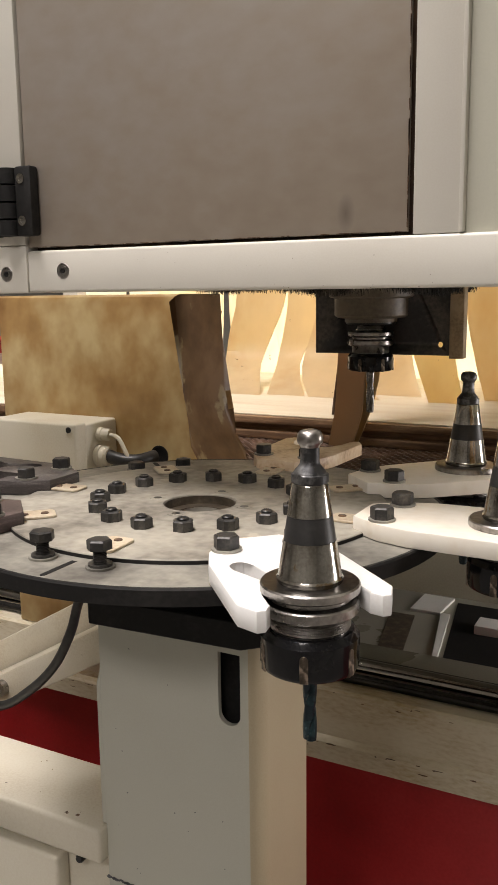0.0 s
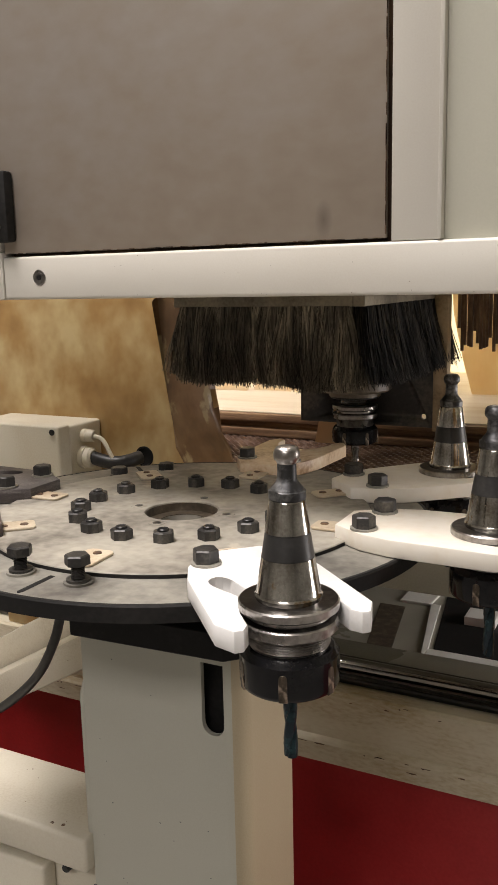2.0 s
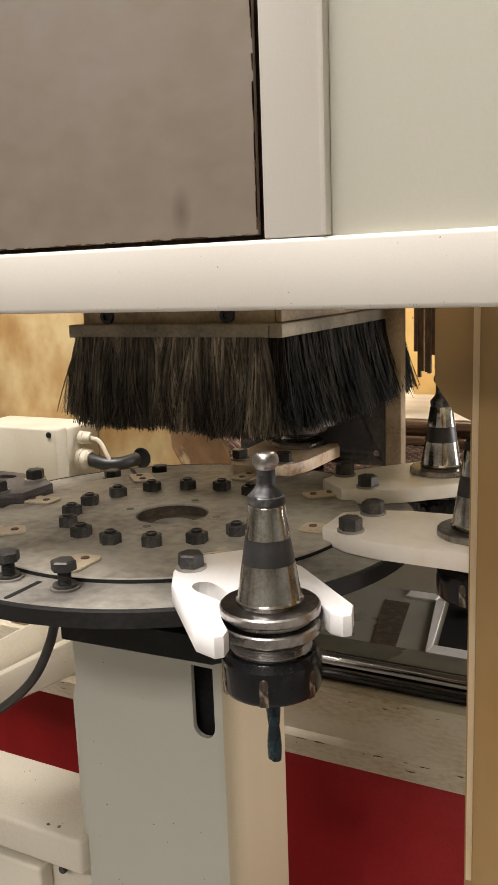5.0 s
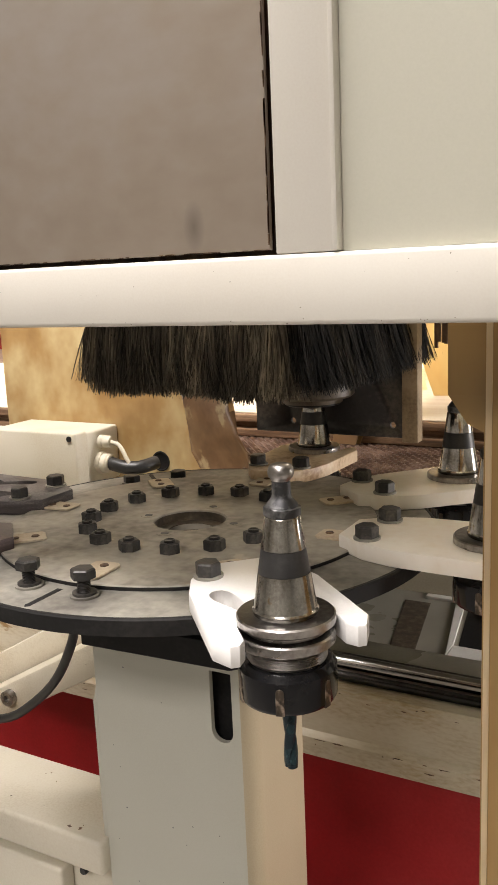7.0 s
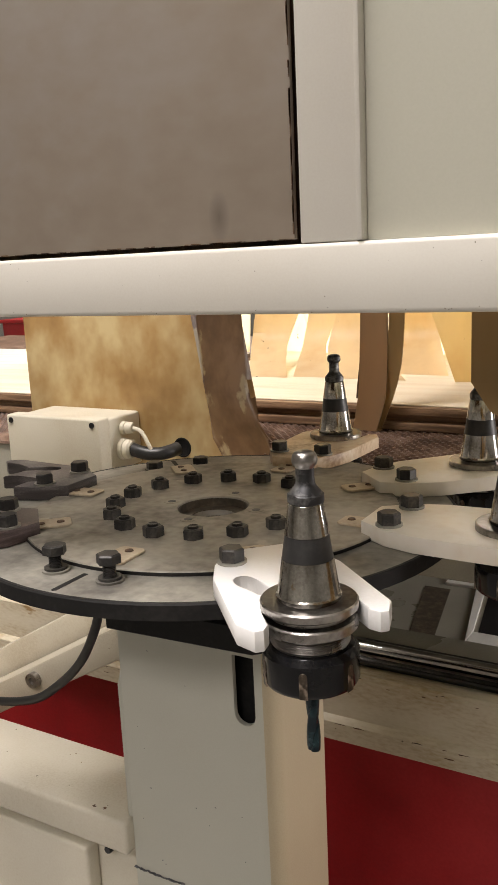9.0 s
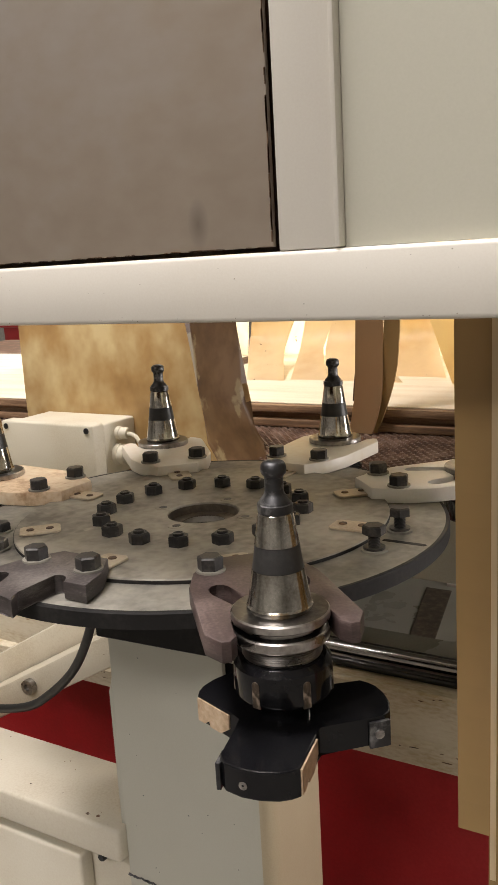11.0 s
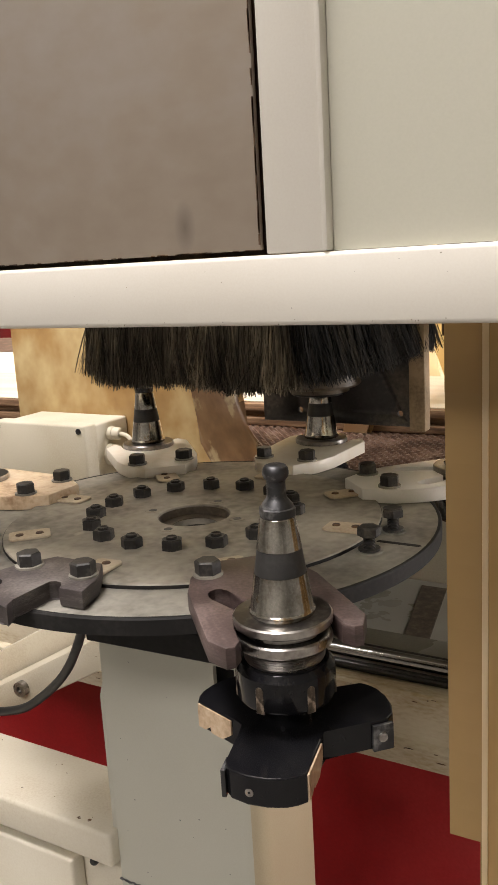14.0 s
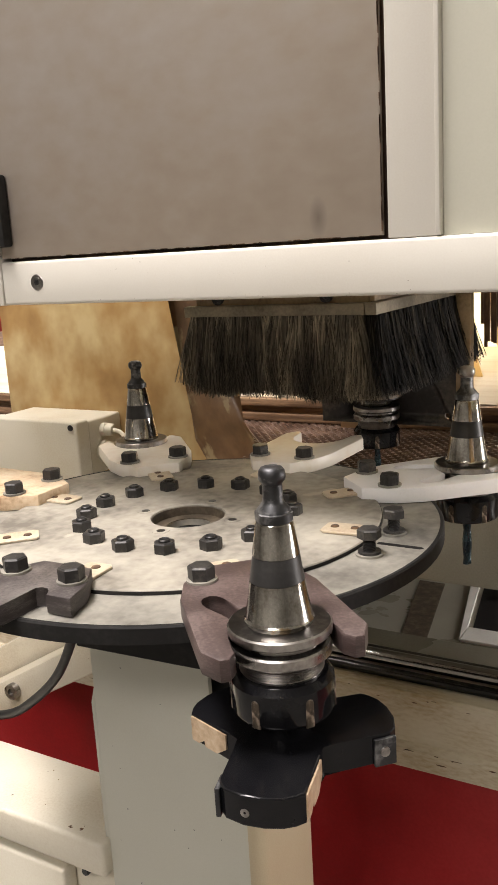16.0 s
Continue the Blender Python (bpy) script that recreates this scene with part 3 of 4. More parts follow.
    tops = [((rng.uniform(-0.32, -0.075), rng.uniform(-0.058, 0.0), 0.746), rng.uniform(.0004, .0013), rng.uniform(.0003, .0007), rng.uniform(0, 3)) for _ in range(12)]
    tops += [((x + rng.uniform(-.003, .003), -0.0585 + rng.uniform(-.002, .002), 0.746), .0016, .0009, rng.uniform(0, 3)) for x in (-0.094, -0.091, -0.084, -0.080)]
    tagged(part("paint_chips", chips(tops, (1, 0, 0), (0, 1, 0), (0, 0, 1)), BROWN_FLAP, beam, "brown flecks in the paint", 0), kind="stuff")
    cab = thing("lower_cabinet", "cream sheet-steel cabinet below the beam", "cabinet")
    part("cabinet_body", box(B(), -1.8, -0.0549, -0.05, 0.005, 0.0, 0.7155, 0.002), CREAM, cab)
    part("cabinet_panel", box(B(), -1.8, -0.100, -0.066, -0.0502, 0.06, 0.7075, 0.003, 3), CREAM, cab)
    part("buffer", lathe(B(), [(0, 0), (0.0036, 0), (0.0036, 0.009), (0.0028, 0.0102), (0, 0.0102)], 16), RUBBER, cab, "black rubber buffer", at=pose(-0.0825, -0.0502, 0.7085, 90))

    arm = thing("support_arm", "cream painted welded support arm with a rib", "support arm")
    def slant(x0, z0, x1, z1, y0, y1, h):
        return prism_y([(x0, z0 - h), (x1, z1 - h), (x1, z1), (x0, z0)], y0, y1, 0.003)
    part("arm_beam", slant(-0.66, 0.551, -0.160, 0.836, 0.10, 0.168, 0.037), CREAM, arm)
    part("upper_beam", slant(-0.66, 0.588, -0.160, 0.873, 0.1754, 0.215, 0.046), CREAM, arm)
    # the shade in the gap is a dark brown filler piece
    part("recess", slant(-0.345, 0.727, -0.160, 0.832, 0.1682, 0.1752, 0.020), BROWN_FLAP, arm, "dark brown filler standing in for the shaded gap between the beams")
    part("arm_cross", box(B(), -0.3, -0.16, 0.17, 0.19, 0.735, 0.75, 0.003), CREAM, arm)
    part("arm_block", box(B(), -0.215, -0.175, 0.168, 0.2, 0.70, 0.734, 0.002), STRIP, arm, "grey steel block")
    pin = lathe(B(), [(0, -0.012), (0.005, -0.012), (0.005, 0), (0.0085, 0), (0.0085, 0.007), (0.004, 0.007), (0.004, 0.003), (0, 0.003)], 20)
    part("arm_bolt", pin, STEEL_DARK, arm, "dark socket-head bolt", at=pose(-0.311, 0.0996, 0.7345, 90))
    part("post", box(B(), -0.72, -0.62, 0.08, 0.215, 0.0, 0.56, 0.003), CREAM, arm)

    cable = thing("black_cable", "thick black cable looping down from under the carousel", "cable")
    part("cable_loop", tube(B(), [(-0.075, -0.01, 0.972), (-0.10, 0.01, 0.945), (-0.135, 0.02, 0.889), (-0.147, 0.02, 0.856), (-0.168, 0.02, 0.82), (-0.2, 0.02, 0.789), (-0.237, 0.02, 0.766), (-0.3, 0.02, 0.752), (-0.4, 0.025, 0.745)], 0.0043, 12), RUBBER, cable)
    bin_ = thing("red_bin", "red plastic bin standing across the workshop", "bin")
    part("bin_body", prism_x([(2.9, 0.0), (3.3, 0.0), (3.35, 0.90), (2.85, 0.90)][::-1], -3.175, -2.5, 0.01), RED, bin_)
    part("bin_rim", box(B(), -3.19, -2.48, 2.83, 3.37, 0.90, 0.918, 0.005), RED, bin_)


def ribbon(path, wide, thick=0.003, caps=True):
    """A bent strip: path of points, one vector across it."""
    bm = B()
    w = Vector(wide)
    rings = []
    for i, p in enumerate(path):
        p = Vector(p)
        d = (Vector(path[min(i + 1, len(path) - 1)]) - Vector(path[max(i - 1, 0)])).normalized()
        n = d.cross(w).normalized() * thick / 2
        rings.append([bm.verts.new(q) for q in (p - w / 2 - n, p + w / 2 - n, p + w / 2 + n, p - w / 2 + n)])
    for a, b in zip(rings, rings[1:]):
        for k in range(4):
            bm.faces.new((a[k], a[(k + 1) % 4], b[(k + 1) % 4], b[k]))
    if caps:
        bm.faces.new(rings[0])
        bm.faces.new(rings[-1][::-1])
    return bm


def build_curtain():
    rail = thing("curtain_rail", "steel rail carrying the amber strip curtain", "rail")
    part("rail_bar", box(B(), -0.9, 0.9, 0.93, 0.97, 1.62, 1.66, 0.002), HOOD, rail)
    part("back_bar", box(B(), -1.1, 0.9, 1.185, 1.24, 1.62, 1.66, 0.002), HOOD, rail)
    for x in (-0.88, 0.88):
        part("rail_arm", box(B(), x - 0.015, x + 0.015, 0.9705, 1.1845, 1.62, 1.66, 0.002), HOOD, rail)
    for x in (-0.88, 0.88):
        part("rail_post", box(B(), x - 0.02, x + 0.02, 0.935, 0.965, 0.9505, 1.62, 0.002), HOOD, rail)
    def sheet(label, rows, y, mat=AMBER, bow=0.012, twist=0.03, thick=0.003, forward=0.0):
        """A strip that twists: rows of (z, left x, right x) from top to bottom, bowed in depth; forward: how far its foot slides to the front."""
        zs = np.linspace(rows[0][0], rows[-1][0], 30)
        kz = [r[0] for r in rows][::-1]
        def smooth(col, z):
            return float(np.mean(np.interp([z - 0.016, z - 0.008, z, z + 0.008, z + 0.016], kz, [r[col] for r in rows][::-1])))
        bm, rings = B(), []
        for z in zs:
            a, b = smooth(1, z), smooth(2, z)
            turn = twist * math.sin(9 * (z - rows[-1][0]))
            slip = forward * max(0.0, (1.035 - z) / 0.072) ** 1.6
            a, b = a + 0.5 * slip, b + 0.5 * slip
            dy = bow * math.sin(11 * (z - 0.95) + 20 * a) - slip
            ring_ = []
            for side in (0, 1):
                for u in (0, 0.33, 0.67, 1):
                    u = u if side == 0 else 1 - u
                    ring_.append(bm.verts.new((a + (b - a) * u, y + dy + turn * (u - 0.5) + 0.25 * (b - a) * (u - u * u) + side * thick, z)))
            rings.append(ring_)
        for p, q in zip(rings, rings[1:]):
            for k in range(8):
                bm.faces.new((p[k], p[(k + 1) % 8], q[(k + 1) % 8], q[k]))
        bm.faces.new(rings[0])
        bm.faces.new(rings[-1][::-1])
        s = thing("curtain_strip", label, "curtain strip", "strips of the curtain")
        part("strip_sheet", bm, mat, s, "", 60)
    FOLD = "translucent amber strip twisting down onto the board"
    sheet(FOLD, [(1.62, -0.45, -0.34), (1.116, -0.480, -0.392), (1.055, -0.505, -0.424), (1.000, -0.520, -0.450), (0.9628, -0.515, -0.438)], 0.97, forward=0.13)
    sheet(FOLD, [(1.62, -0.37, -0.28), (1.116, -0.384, -0.327), (1.057, -0.394, -0.341), (1.002, -0.409, -0.372), (0.9628, -0.436, -0.358)], 0.985, bow=0.008, forward=0.13)
    sheet(FOLD, [(1.62, -0.30, -0.19), (1.116, -0.316, -0.240), (1.057, -0.333, -0.262), (1.003, -0.352, -0.262), (0.979, -0.358, -0.232), (0.9628, -0.345, -0.212)], 0.965, forward=0.13)
    sheet(FOLD, [(1.62, -0.20, -0.12), (1.116, -0.222, -0.150), (1.03, -0.248, -0.160), (0.9628, -0.300, -0.165)], 1.02, bow=0.02, forward=0.13)
    sheet("amber strip with dirt specks leaning over the board", [(1.62, -0.15, -0.06), (1.10, -0.112, -0.040), (1.040, -0.092, -0.030), (0.98, -0.074, -0.016), (0.9628, -0.066, -0.006)], 0.85, SPECKED, 0.006)
    sheet("amber strip hanging slack over the board", [(1.62, -0.04, 0.08), (1.10, -0.022, 0.10), (1.0, 0.0, 0.115), (0.9628, 0.012, 0.13)], 0.90)
    sheet("brown stained strip curling down onto the table", [(1.62, -0.115, -0.075), (1.089, -0.121, -0.085), (1.018, -0.124, -0.086), (0.978, -0.127, -0.088), (0.944, -0.135, -0.097), (0.9292, -0.140, -0.106)], 0.585, STAINED, 0.002, 0.01)
    sheet("narrow amber strip with a brown edge curling inwards", [(1.62, -0.07, -0.05), (1.089, -0.083, -0.063), (1.019, -0.088, -0.068), (0.979, -0.096, -0.079), (0.944, -0.106, -0.092), (0.9292, -0.114, -0.102)], 0.592, AMBER_NEAR, 0.001, 0.006)
    sheet("dark brown strip hanging beside the stained one", [(1.62, -0.140, -0.132), (1.086, -0.147, -0.139), (1.011, -0.156, -0.147), (0.9628, -0.163, -0.153)], 0.655, BROWN_FLAP, 0.0, 0.004)
    for k in range(9):
        x, w, d = -1.0 + 0.135 * k, 0.066 + 0.012 * math.sin(4 * k), 0.02 * math.sin(5 * k)
        sheet("pale amber strip at the back of the curtain", [(1.62, x - w, x + w), (1.1, x - w + 0.3 * d, x + w + 0.3 * d), (1.0, x - w + d, x + w + d), (0.9628, x - w + 1.6 * d, x + w + 1.4 * d)], 1.20 + 0.025 * (k % 2), AMBER_PALE)
    bar = thing("strip_hanger", "steel cross bar from which single strips hang", "rail")
    part("hanger_bar", box(B(), -0.9, 0.9, 0.64, 0.68, 1.62, 1.65, 0.002), HOOD, bar)
    for x in (-0.88, 0.88):
        part("hanger_arm", box(B(), x - 0.015, x + 0.015, 0.6805, 0.9295, 1.62, 1.65, 0.002), HOOD, bar)


build_base()
build_boards()
build_casting()
build_stand()
build_curtain()

# ---- tool carousel ----
TOP, LEDGE, FORK_TOP, REACH = 0.9927, 0.9896, 1.0014, 0.2247


def bolt(parent, u, v, z, seat, head=0.0055, turn=10.0, stacked=False):
    """Hexagon-head bolt: head at z, shank down to seat, washer on the seat."""
    b = part("bolt", hexagon(B(), 0.0132, z, z + head, u, v, turn), BLACK_DUSTY, parent)
    w = [(0.0045, seat + 0.0001), (0.0088, seat + 0.0001), (0.0088, seat + 0.0014), (0.0045, seat + 0.0014)]
    part("washer", lathe(B(), w + w[:1], 24, u, v), RING, b, "dull steel washer")
    if stacked:
        w = [(0.0042, seat + 0.0016), (0.0072, seat + 0.0016), (0.0072, seat + 0.003), (0.0042, seat + 0.003)]
        part("spring_washer", lathe(B(), w + w[:1], 24, u, v), BLACK_DUSTY, b)
        prof = [(0.0, seat)]
        q = seat
        while q < z - 0.0012:
            prof += [(0.0036, q), (0.0041, q + 0.0005)]
            q += 0.001
        part("thread", lathe(B(), prof + [(0.0038, z), (0, z)], 16, u, v), BLACK, b)


def fork_outline(seat, holes, broken=False):
    """Outline of a fork, radius along x; seat: the radius of its open mouth; holes: with the two relief holes."""
    half = [(0.128, 0.018), (0.149, 0.032), (0.170, 0.0378), (0.234, 0.0408), (0.2455, 0.0345), (0.2455, seat + 0.0045), (0.2395, seat + 0.0004), (REACH, seat)]
    for a in (105, 122, 136):
        half.append((REACH + seat * math.cos(math.radians(a)), seat * math.sin(math.radians(a))))
    if holes:
        for k in range(8):
            a = math.radians(45 + k * 33)
            half.append((0.1800 + 0.0085 * math.cos(a), 0.0225 + 0.0072 * math.sin(a)))
        half += [(0.1930, 0.0125), (REACH - seat * 0.94, seat * 0.34)]
    else:
        half.append((REACH - seat * 0.94, seat * 0.34))
    half.append((REACH - seat, 0.0))
    other = [(u, -v) for u, v in half[:-1]][::-1]
    if broken:
        half = [(0.128, 0.018), (0.149, 0.032), (0.169, 0.0372), (0.1695, 0.0205), (0.1645, 0.0195), (0.1615, 0.016), (0.1612, 0.011), (0.164, 0.0075), (0.193, 0.0072), (REACH - seat * 0.82, seat * 0.57), (REACH - seat * 0.94, seat * 0.34), (REACH - seat, 0.0)]
    return (half + other)[::-1]


def build_fork(car, angle, mat, label, bolt_turn, holes, broken=False):
    bm = prism(B(), fork_outline(0.0254, holes, broken), LEDGE + 0.0004, FORK_TOP, 0.0011, 2)
    f = part("gripper_fork", bm, mat, car, label, 30, pose(0, 0, 0, 0, 0, angle))
    for v in (-0.0215, 0.0215):
        bolt(f, 0.149, v, FORK_TOP + 0.0015, FORK_TOP, 0.0078, turn=bolt_turn + 400 * v)
    return f


def build_carousel():
    car = thing("tool_carousel", "round steel tool carousel with gripper forks on a stand", "tool carousel")
    disc = lathe(B(), [(0.0165, 0.9800), (0.0165, 0.9845), (0.027, 0.9845), (0.027, TOP - 0.0006), (0.0276, TOP), (0.1384, TOP), (0.139, TOP - 0.0006), (0.139, LEDGE + 0.0003), (0.03, LEDGE + 0.0003), (0.03, 0.9800), (0.0165, 0.9800)], 96)
    part("top_disc", disc, DISC, car, "dusty grey steel top disc")
    # thin liner added so that the shallow bore looks deep and shaded
    part("bore_liner", lathe(B(), [(0.0166, 0.9847), (0.0268, 0.9847), (0.0268, TOP - 0.0014), (0.0262, TOP - 0.0014), (0.0262, 0.9851), (0.0166, 0.9851), (0.0166, 0.9847)], 64), SHADE_BROWN, car, "dark brown liner that shades the bore")
    ring = lathe(B(), [(0.03, 0.9800), (0.1800, 0.9800), (0.1800, LEDGE - 0.0006), (0.1794, LEDGE), (0.03, LEDGE), (0.03, 0.9800)], 96)
    r = part("base_disc", ring, RING, car, "grey steel lower disc")
    for a in (-90, 135):
        c = prism(B(), [(0.146, -0.0019), (0.1745, -0.0019), (0.1765, 0), (0.1745, 0.0019), (0.146, 0.0019)], LEDGE - 0.0004, LEDGE + 0.0002)
        part("radial_slot", c, MATT_BLACK, r, "dark radial slot", at=pose(0, 0, 0, 0, 0, a))
    rim = [(0.1802, 0.9793), (0.1814, 0.9797), (0.1814, LEDGE - 0.0008), (0.1806, LEDGE + 0.0003), (0.1786, LEDGE + 0.0003), (0.1786, LEDGE + 0.0001), (0.1802, LEDGE + 0.0001), (0.1802, 0.9793)]
    part("disc_edge", lathe(B(), [(0.1391, LEDGE + 0.0002), (0.1394, LEDGE + 0.0002), (0.1394, TOP - 0.0008), (0.1391, TOP - 0.0008), (0.1391, LEDGE + 0.0002)], 96), MATT_BLACK, car, "black edge of the top disc")
    part("rim", lathe(B(), rim, 96), MATT_BLACK, car, "black rim")
    under = lathe(B(), [(0, 0.9790), (0.165, 0.9790), (0.178, 0.9797), (0.02, 0.9797), (0, 0.9797)], 64)
    part("underside", under, MATT_BLACK, car, "black underside")
    base_nut = None
    for k in range(16):
        a = math.radians(22.5 * k)
        m = Matrix.Translation((0.0758 * math.cos(a), 0.0758 * math.sin(a), TOP)) @ pose(0, 0, 0, 0, 0, (k * 37) % 60)
        if base_nut is None:
            base_nut = mesh_of("nut", hexagon(B(), 0.013, 0.0001, 0.0072), BLACK_DUSTY)
            stud = mesh_of("stud", lathe(B(), [(0, 0.0072), (0.0040, 0.0072), (0.0040, 0.0082), (0.0034, 0.0088), (0.0022, 0.0082), (0, 0.0082)], 14), BLACK)
        n = piece("nut", base_nut, car, m)
        piece("stud", stud, n, Matrix.Identity(4))
    for k in range(4):
        a = math.radians(90 * k + 3)
        ringlet = lathe(B(), [(0, TOP + 0.0001), (0.0062, TOP + 0.0001), (0.0060, TOP + 0.0004), (0.0032, TOP + 0.0004), (0.0028, TOP - 0.001), (0, TOP - 0.001)], 20, 0.0365 * math.cos(a), 0.0365 * math.sin(a))
        part("dowel_hole", ringlet, DISC, car)
        part("dowel", lathe(B(), [(0, TOP - 0.0005), (0.0031, TOP - 0.0005), (0.0031, TOP + 0.0005), (0, TOP + 0.0005)], 14, 0.0365 * math.cos(a), 0.0365 * math.sin(a)), BLACK, car)
    plate = prism(B(), [(0.108, -0.0095), (0.132, -0.0095), (0.1345, -0.007), (0.1345, 0.007), (0.132, 0.0095), (0.108, 0.0095), (0.1055, 0.007), (0.1055, -0.007)], TOP + 0.0002, TOP + 0.0020, 0.0004)
    pm = mesh_of("index_plate", plate, PLATE)
    sm = mesh_of("plate_screw", lathe(B(), [(0, 0.0), (0.0030, 0.0), (0.0026, 0.0007), (0, 0.0009)], 12), BROWN_FLAP)
    for k in range(8):
        pl = piece("index_plate", pm, car, pose(0, 0, 0, 0, 0, 45 * k + (3.5 if k in (4, 6) else 0)))
        for u in (0.113, 0.127):
            piece("plate_screw", sm, pl, pose(u, 0.001, TOP + 0.002))
    build_fork(car, -45, WHITE, "clean white plastic gripper fork", 8, True)
    build_fork(car, 0, YELLOWED, "off-white plastic gripper fork with stains", 22, False)
    build_fork(car, 45, YELLOWED, "off-white plastic gripper fork with stains", 35, False)
    build_fork(car, 90, TAN, "yellowed plastic gripper fork with scorched brown sides", 14, False)
    build_fork(car, 180, PHENOLIC_DARK, "dark brown laminated gripper fork with one arm broken off", 5, True, True)
    build_fork(car, 225, PHENOLIC, "purple-brown laminated gripper fork", 18, True)
    for a, z, stacked in ((-90, 1.0010, True), (135, LEDGE + 0.0015, False)):
        for v in (-0.0215, 0.0215):
            p = pose(0, 0, 0, 0, 0, a) @ Vector((0.149, v, 0))
            bolt(car, p.x, p.y, z, LEDGE, 0.006, 11 + 600 * v, stacked)
    return car


carousel = build_carousel()

# ---- tools ----


def flutes(bm, r, z0, z1, twist, seg=28):
    """A two-flute twist cutter."""
    rings = []
    for i in range(seg + 1):
        z = z0 + (z1 - z0) * i / seg
        t = math.radians(twist) * i / seg
        ring_ = []
        for k in range(16):
            a = 2 * math.pi * k / 16
            q = r * (0.62 + 0.38 * abs(math.cos(a)) ** 0.7)
            ring_.append(bm.verts.new((q * math.cos(a + t), q * math.sin(a + t), z)))
        rings.append(ring_)
    for a, b in zip(rings, rings[1:]):
        for k in range(16):
            bm.faces.new((a[k], a[(k + 1) % 16], b[(k + 1) % 16], b[k]))
    bm.faces.new(rings[0][::-1])
    bm.faces.new(rings[-1])
    return bm


def build_tool(label, cutter, nut_bottom=-0.0432, lit_head=False):
    """A tool holder with its origin on its axis at the top of the flange."""
    t = thing("tool_holder", label, "tool holder", "tool holders")
    part("taper_foot", lathe(B(), [(0, 0.0010), (0.0160, 0.0010), (0.0166, 0.0022), (0.0167, 0.0036), (0.0161, 0.0044), (0.0158, 0.0050), (0.0131, 0.0225), (0, 0.0225)], 64), STEEL, t, "polished steel taper with rubbed stains")
    part("taper_band", lathe(B(), [(0, 0.0225), (0.01300, 0.0226), (0.0111, 0.0348), (0, 0.0349)], 64), BAND, t, "dark band round the taper")
    part("taper_top", lathe(B(), [(0, 0.0350), (0.0112, 0.0350), (0.0090, 0.0500), (0.0085, 0.0508), (0, 0.0509)], 64), STEEL, t, "polished steel taper with rubbed stains")
    part("stud_collar", hexagon_collar(), STUD, t, "dark steel stud collar")
    part("pull_stud", lathe(B(), [(0, 0.0556), (0.0081, 0.0556), (0.0078, 0.0566), (0.0058, 0.0590), (0.0050, 0.0602), (0.0047, 0.0618), (0.0046, 0.0682), (0, 0.0682)], 40), STUD, t, "dark steel pull stud")
    # the front tool's head is in paler steel, its lamp light put into the colour
    part("stud_head", lathe(B(), [(0, 0.0683), (0.0046, 0.0683), (0.0050, 0.0692), (0.0060, 0.0702), (0.0064, 0.0716), (0.0064, 0.0730), (0.0060, 0.0748), (0.0050, 0.0761), (0.0030, 0.0768), (0, 0.0769)], 40), STEEL_DARK if lit_head else STUD, t, "worn ball head of the stud")
    fl = part("flange", lathe(B(), [(0, -0.0222), (0.0198, -0.0222), (0.0198, -0.0142), (0.0236, -0.0138), (0.0247, -0.0128), (0.0247, -0.0086), (0.0238, -0.0076), (0.0208, -0.0068), (0.0208, -0.0050), (0.0240, -0.0038), (0.0250, -0.0030), (0.0250, 0.0004), (0.0242, 0.0012), (0.0166, 0.0013), (0, 0.0013)], 72), FLANGE, t, "worn steel flange with a groove")
    fl.data.materials.append(STEEL_DARK)
    for p in fl.data.polygons:
        if abs(p.normal.z) < 0.75:
            p.material_index = 1
    prof = []
    q = -0.0216
    while q < -0.0148:
        prof += [(0.0199, q), (0.0205, q + 0.0006)]
        q += 0.0012
    part("thread", lathe(B(), [(0.0197, -0.0221)] + prof + [(0.0197, -0.0143)], 48), STEEL_DARK, t, "steel thread")
    nb, nt = nut_bottom, -0.0222
    nut = part("collet_nut", lathe(B(), [(0, nb + 0.001), (0.012, nb + 0.001), (0.013, nb), (0.0228, nb), (0.0240, nb + 0.0008), (0.0250, nb + 0.0030), (0.0250, nt - 0.0036), (0.0244, nt - 0.0030), (0.0226, nt - 0.0004), (0.0220, nt), (0, nt)], 72), NUT, t, "black collet nut")
    for k in range(6):
        m = pose(0, 0, 0, 0, 0, 60 * k + 12) @ pose(0.0246, 0, (nb + nt) / 2 - 0.0025)
        s = part("spanner_slot", slot_body(), SLOT, nut, "worn bare-metal spanner slot")
        s.matrix_basis = m
    if cutter == "blue":
        part("end_mill", flutes(B(), 0.0037, nb - 0.0405, nb + 0.002, 330), MILL, t, "blue coated end mill")
    elif cutter == "grey":
        part("end_mill", flutes(B(), 0.0046, nb - 0.047, nb + 0.002, 260), MILL_GREY, t, "grey carbide end mill")
    elif cutter == "head":
        build_cutter_head(t, nb)
    return t


def hexagon_collar():
    """The stud's collar: round, with two spanner flats."""
    bm = lathe(B(), [(0, 0.0510), (0.0088, 0.0510), (0.0092, 0.0514), (0.0092, 0.0552), (0.0084, 0.0556), (0, 0.0556)], 40)
    for v in bm.verts:
        v.co.y = max(-0.0080, min(0.0080, v.co.y))
    return bm


def slot_body():
    """A shallow upright slot insert with a round top."""
    arch = [(0.0021 * math.cos(math.radians(a)), 0.0048 + 0.0021 * math.sin(math.radians(a))) for a in range(0, 181, 30)]
    bm = prism(B(), [(-0.0021, -0.0072), (0.0021, -0.0072)] + arch, -0.0007, 0.0007, 0.0003)
    for v in bm.verts:
        v.co = Vector((v.co.z, v.co.x, v.co.y))
    return bm


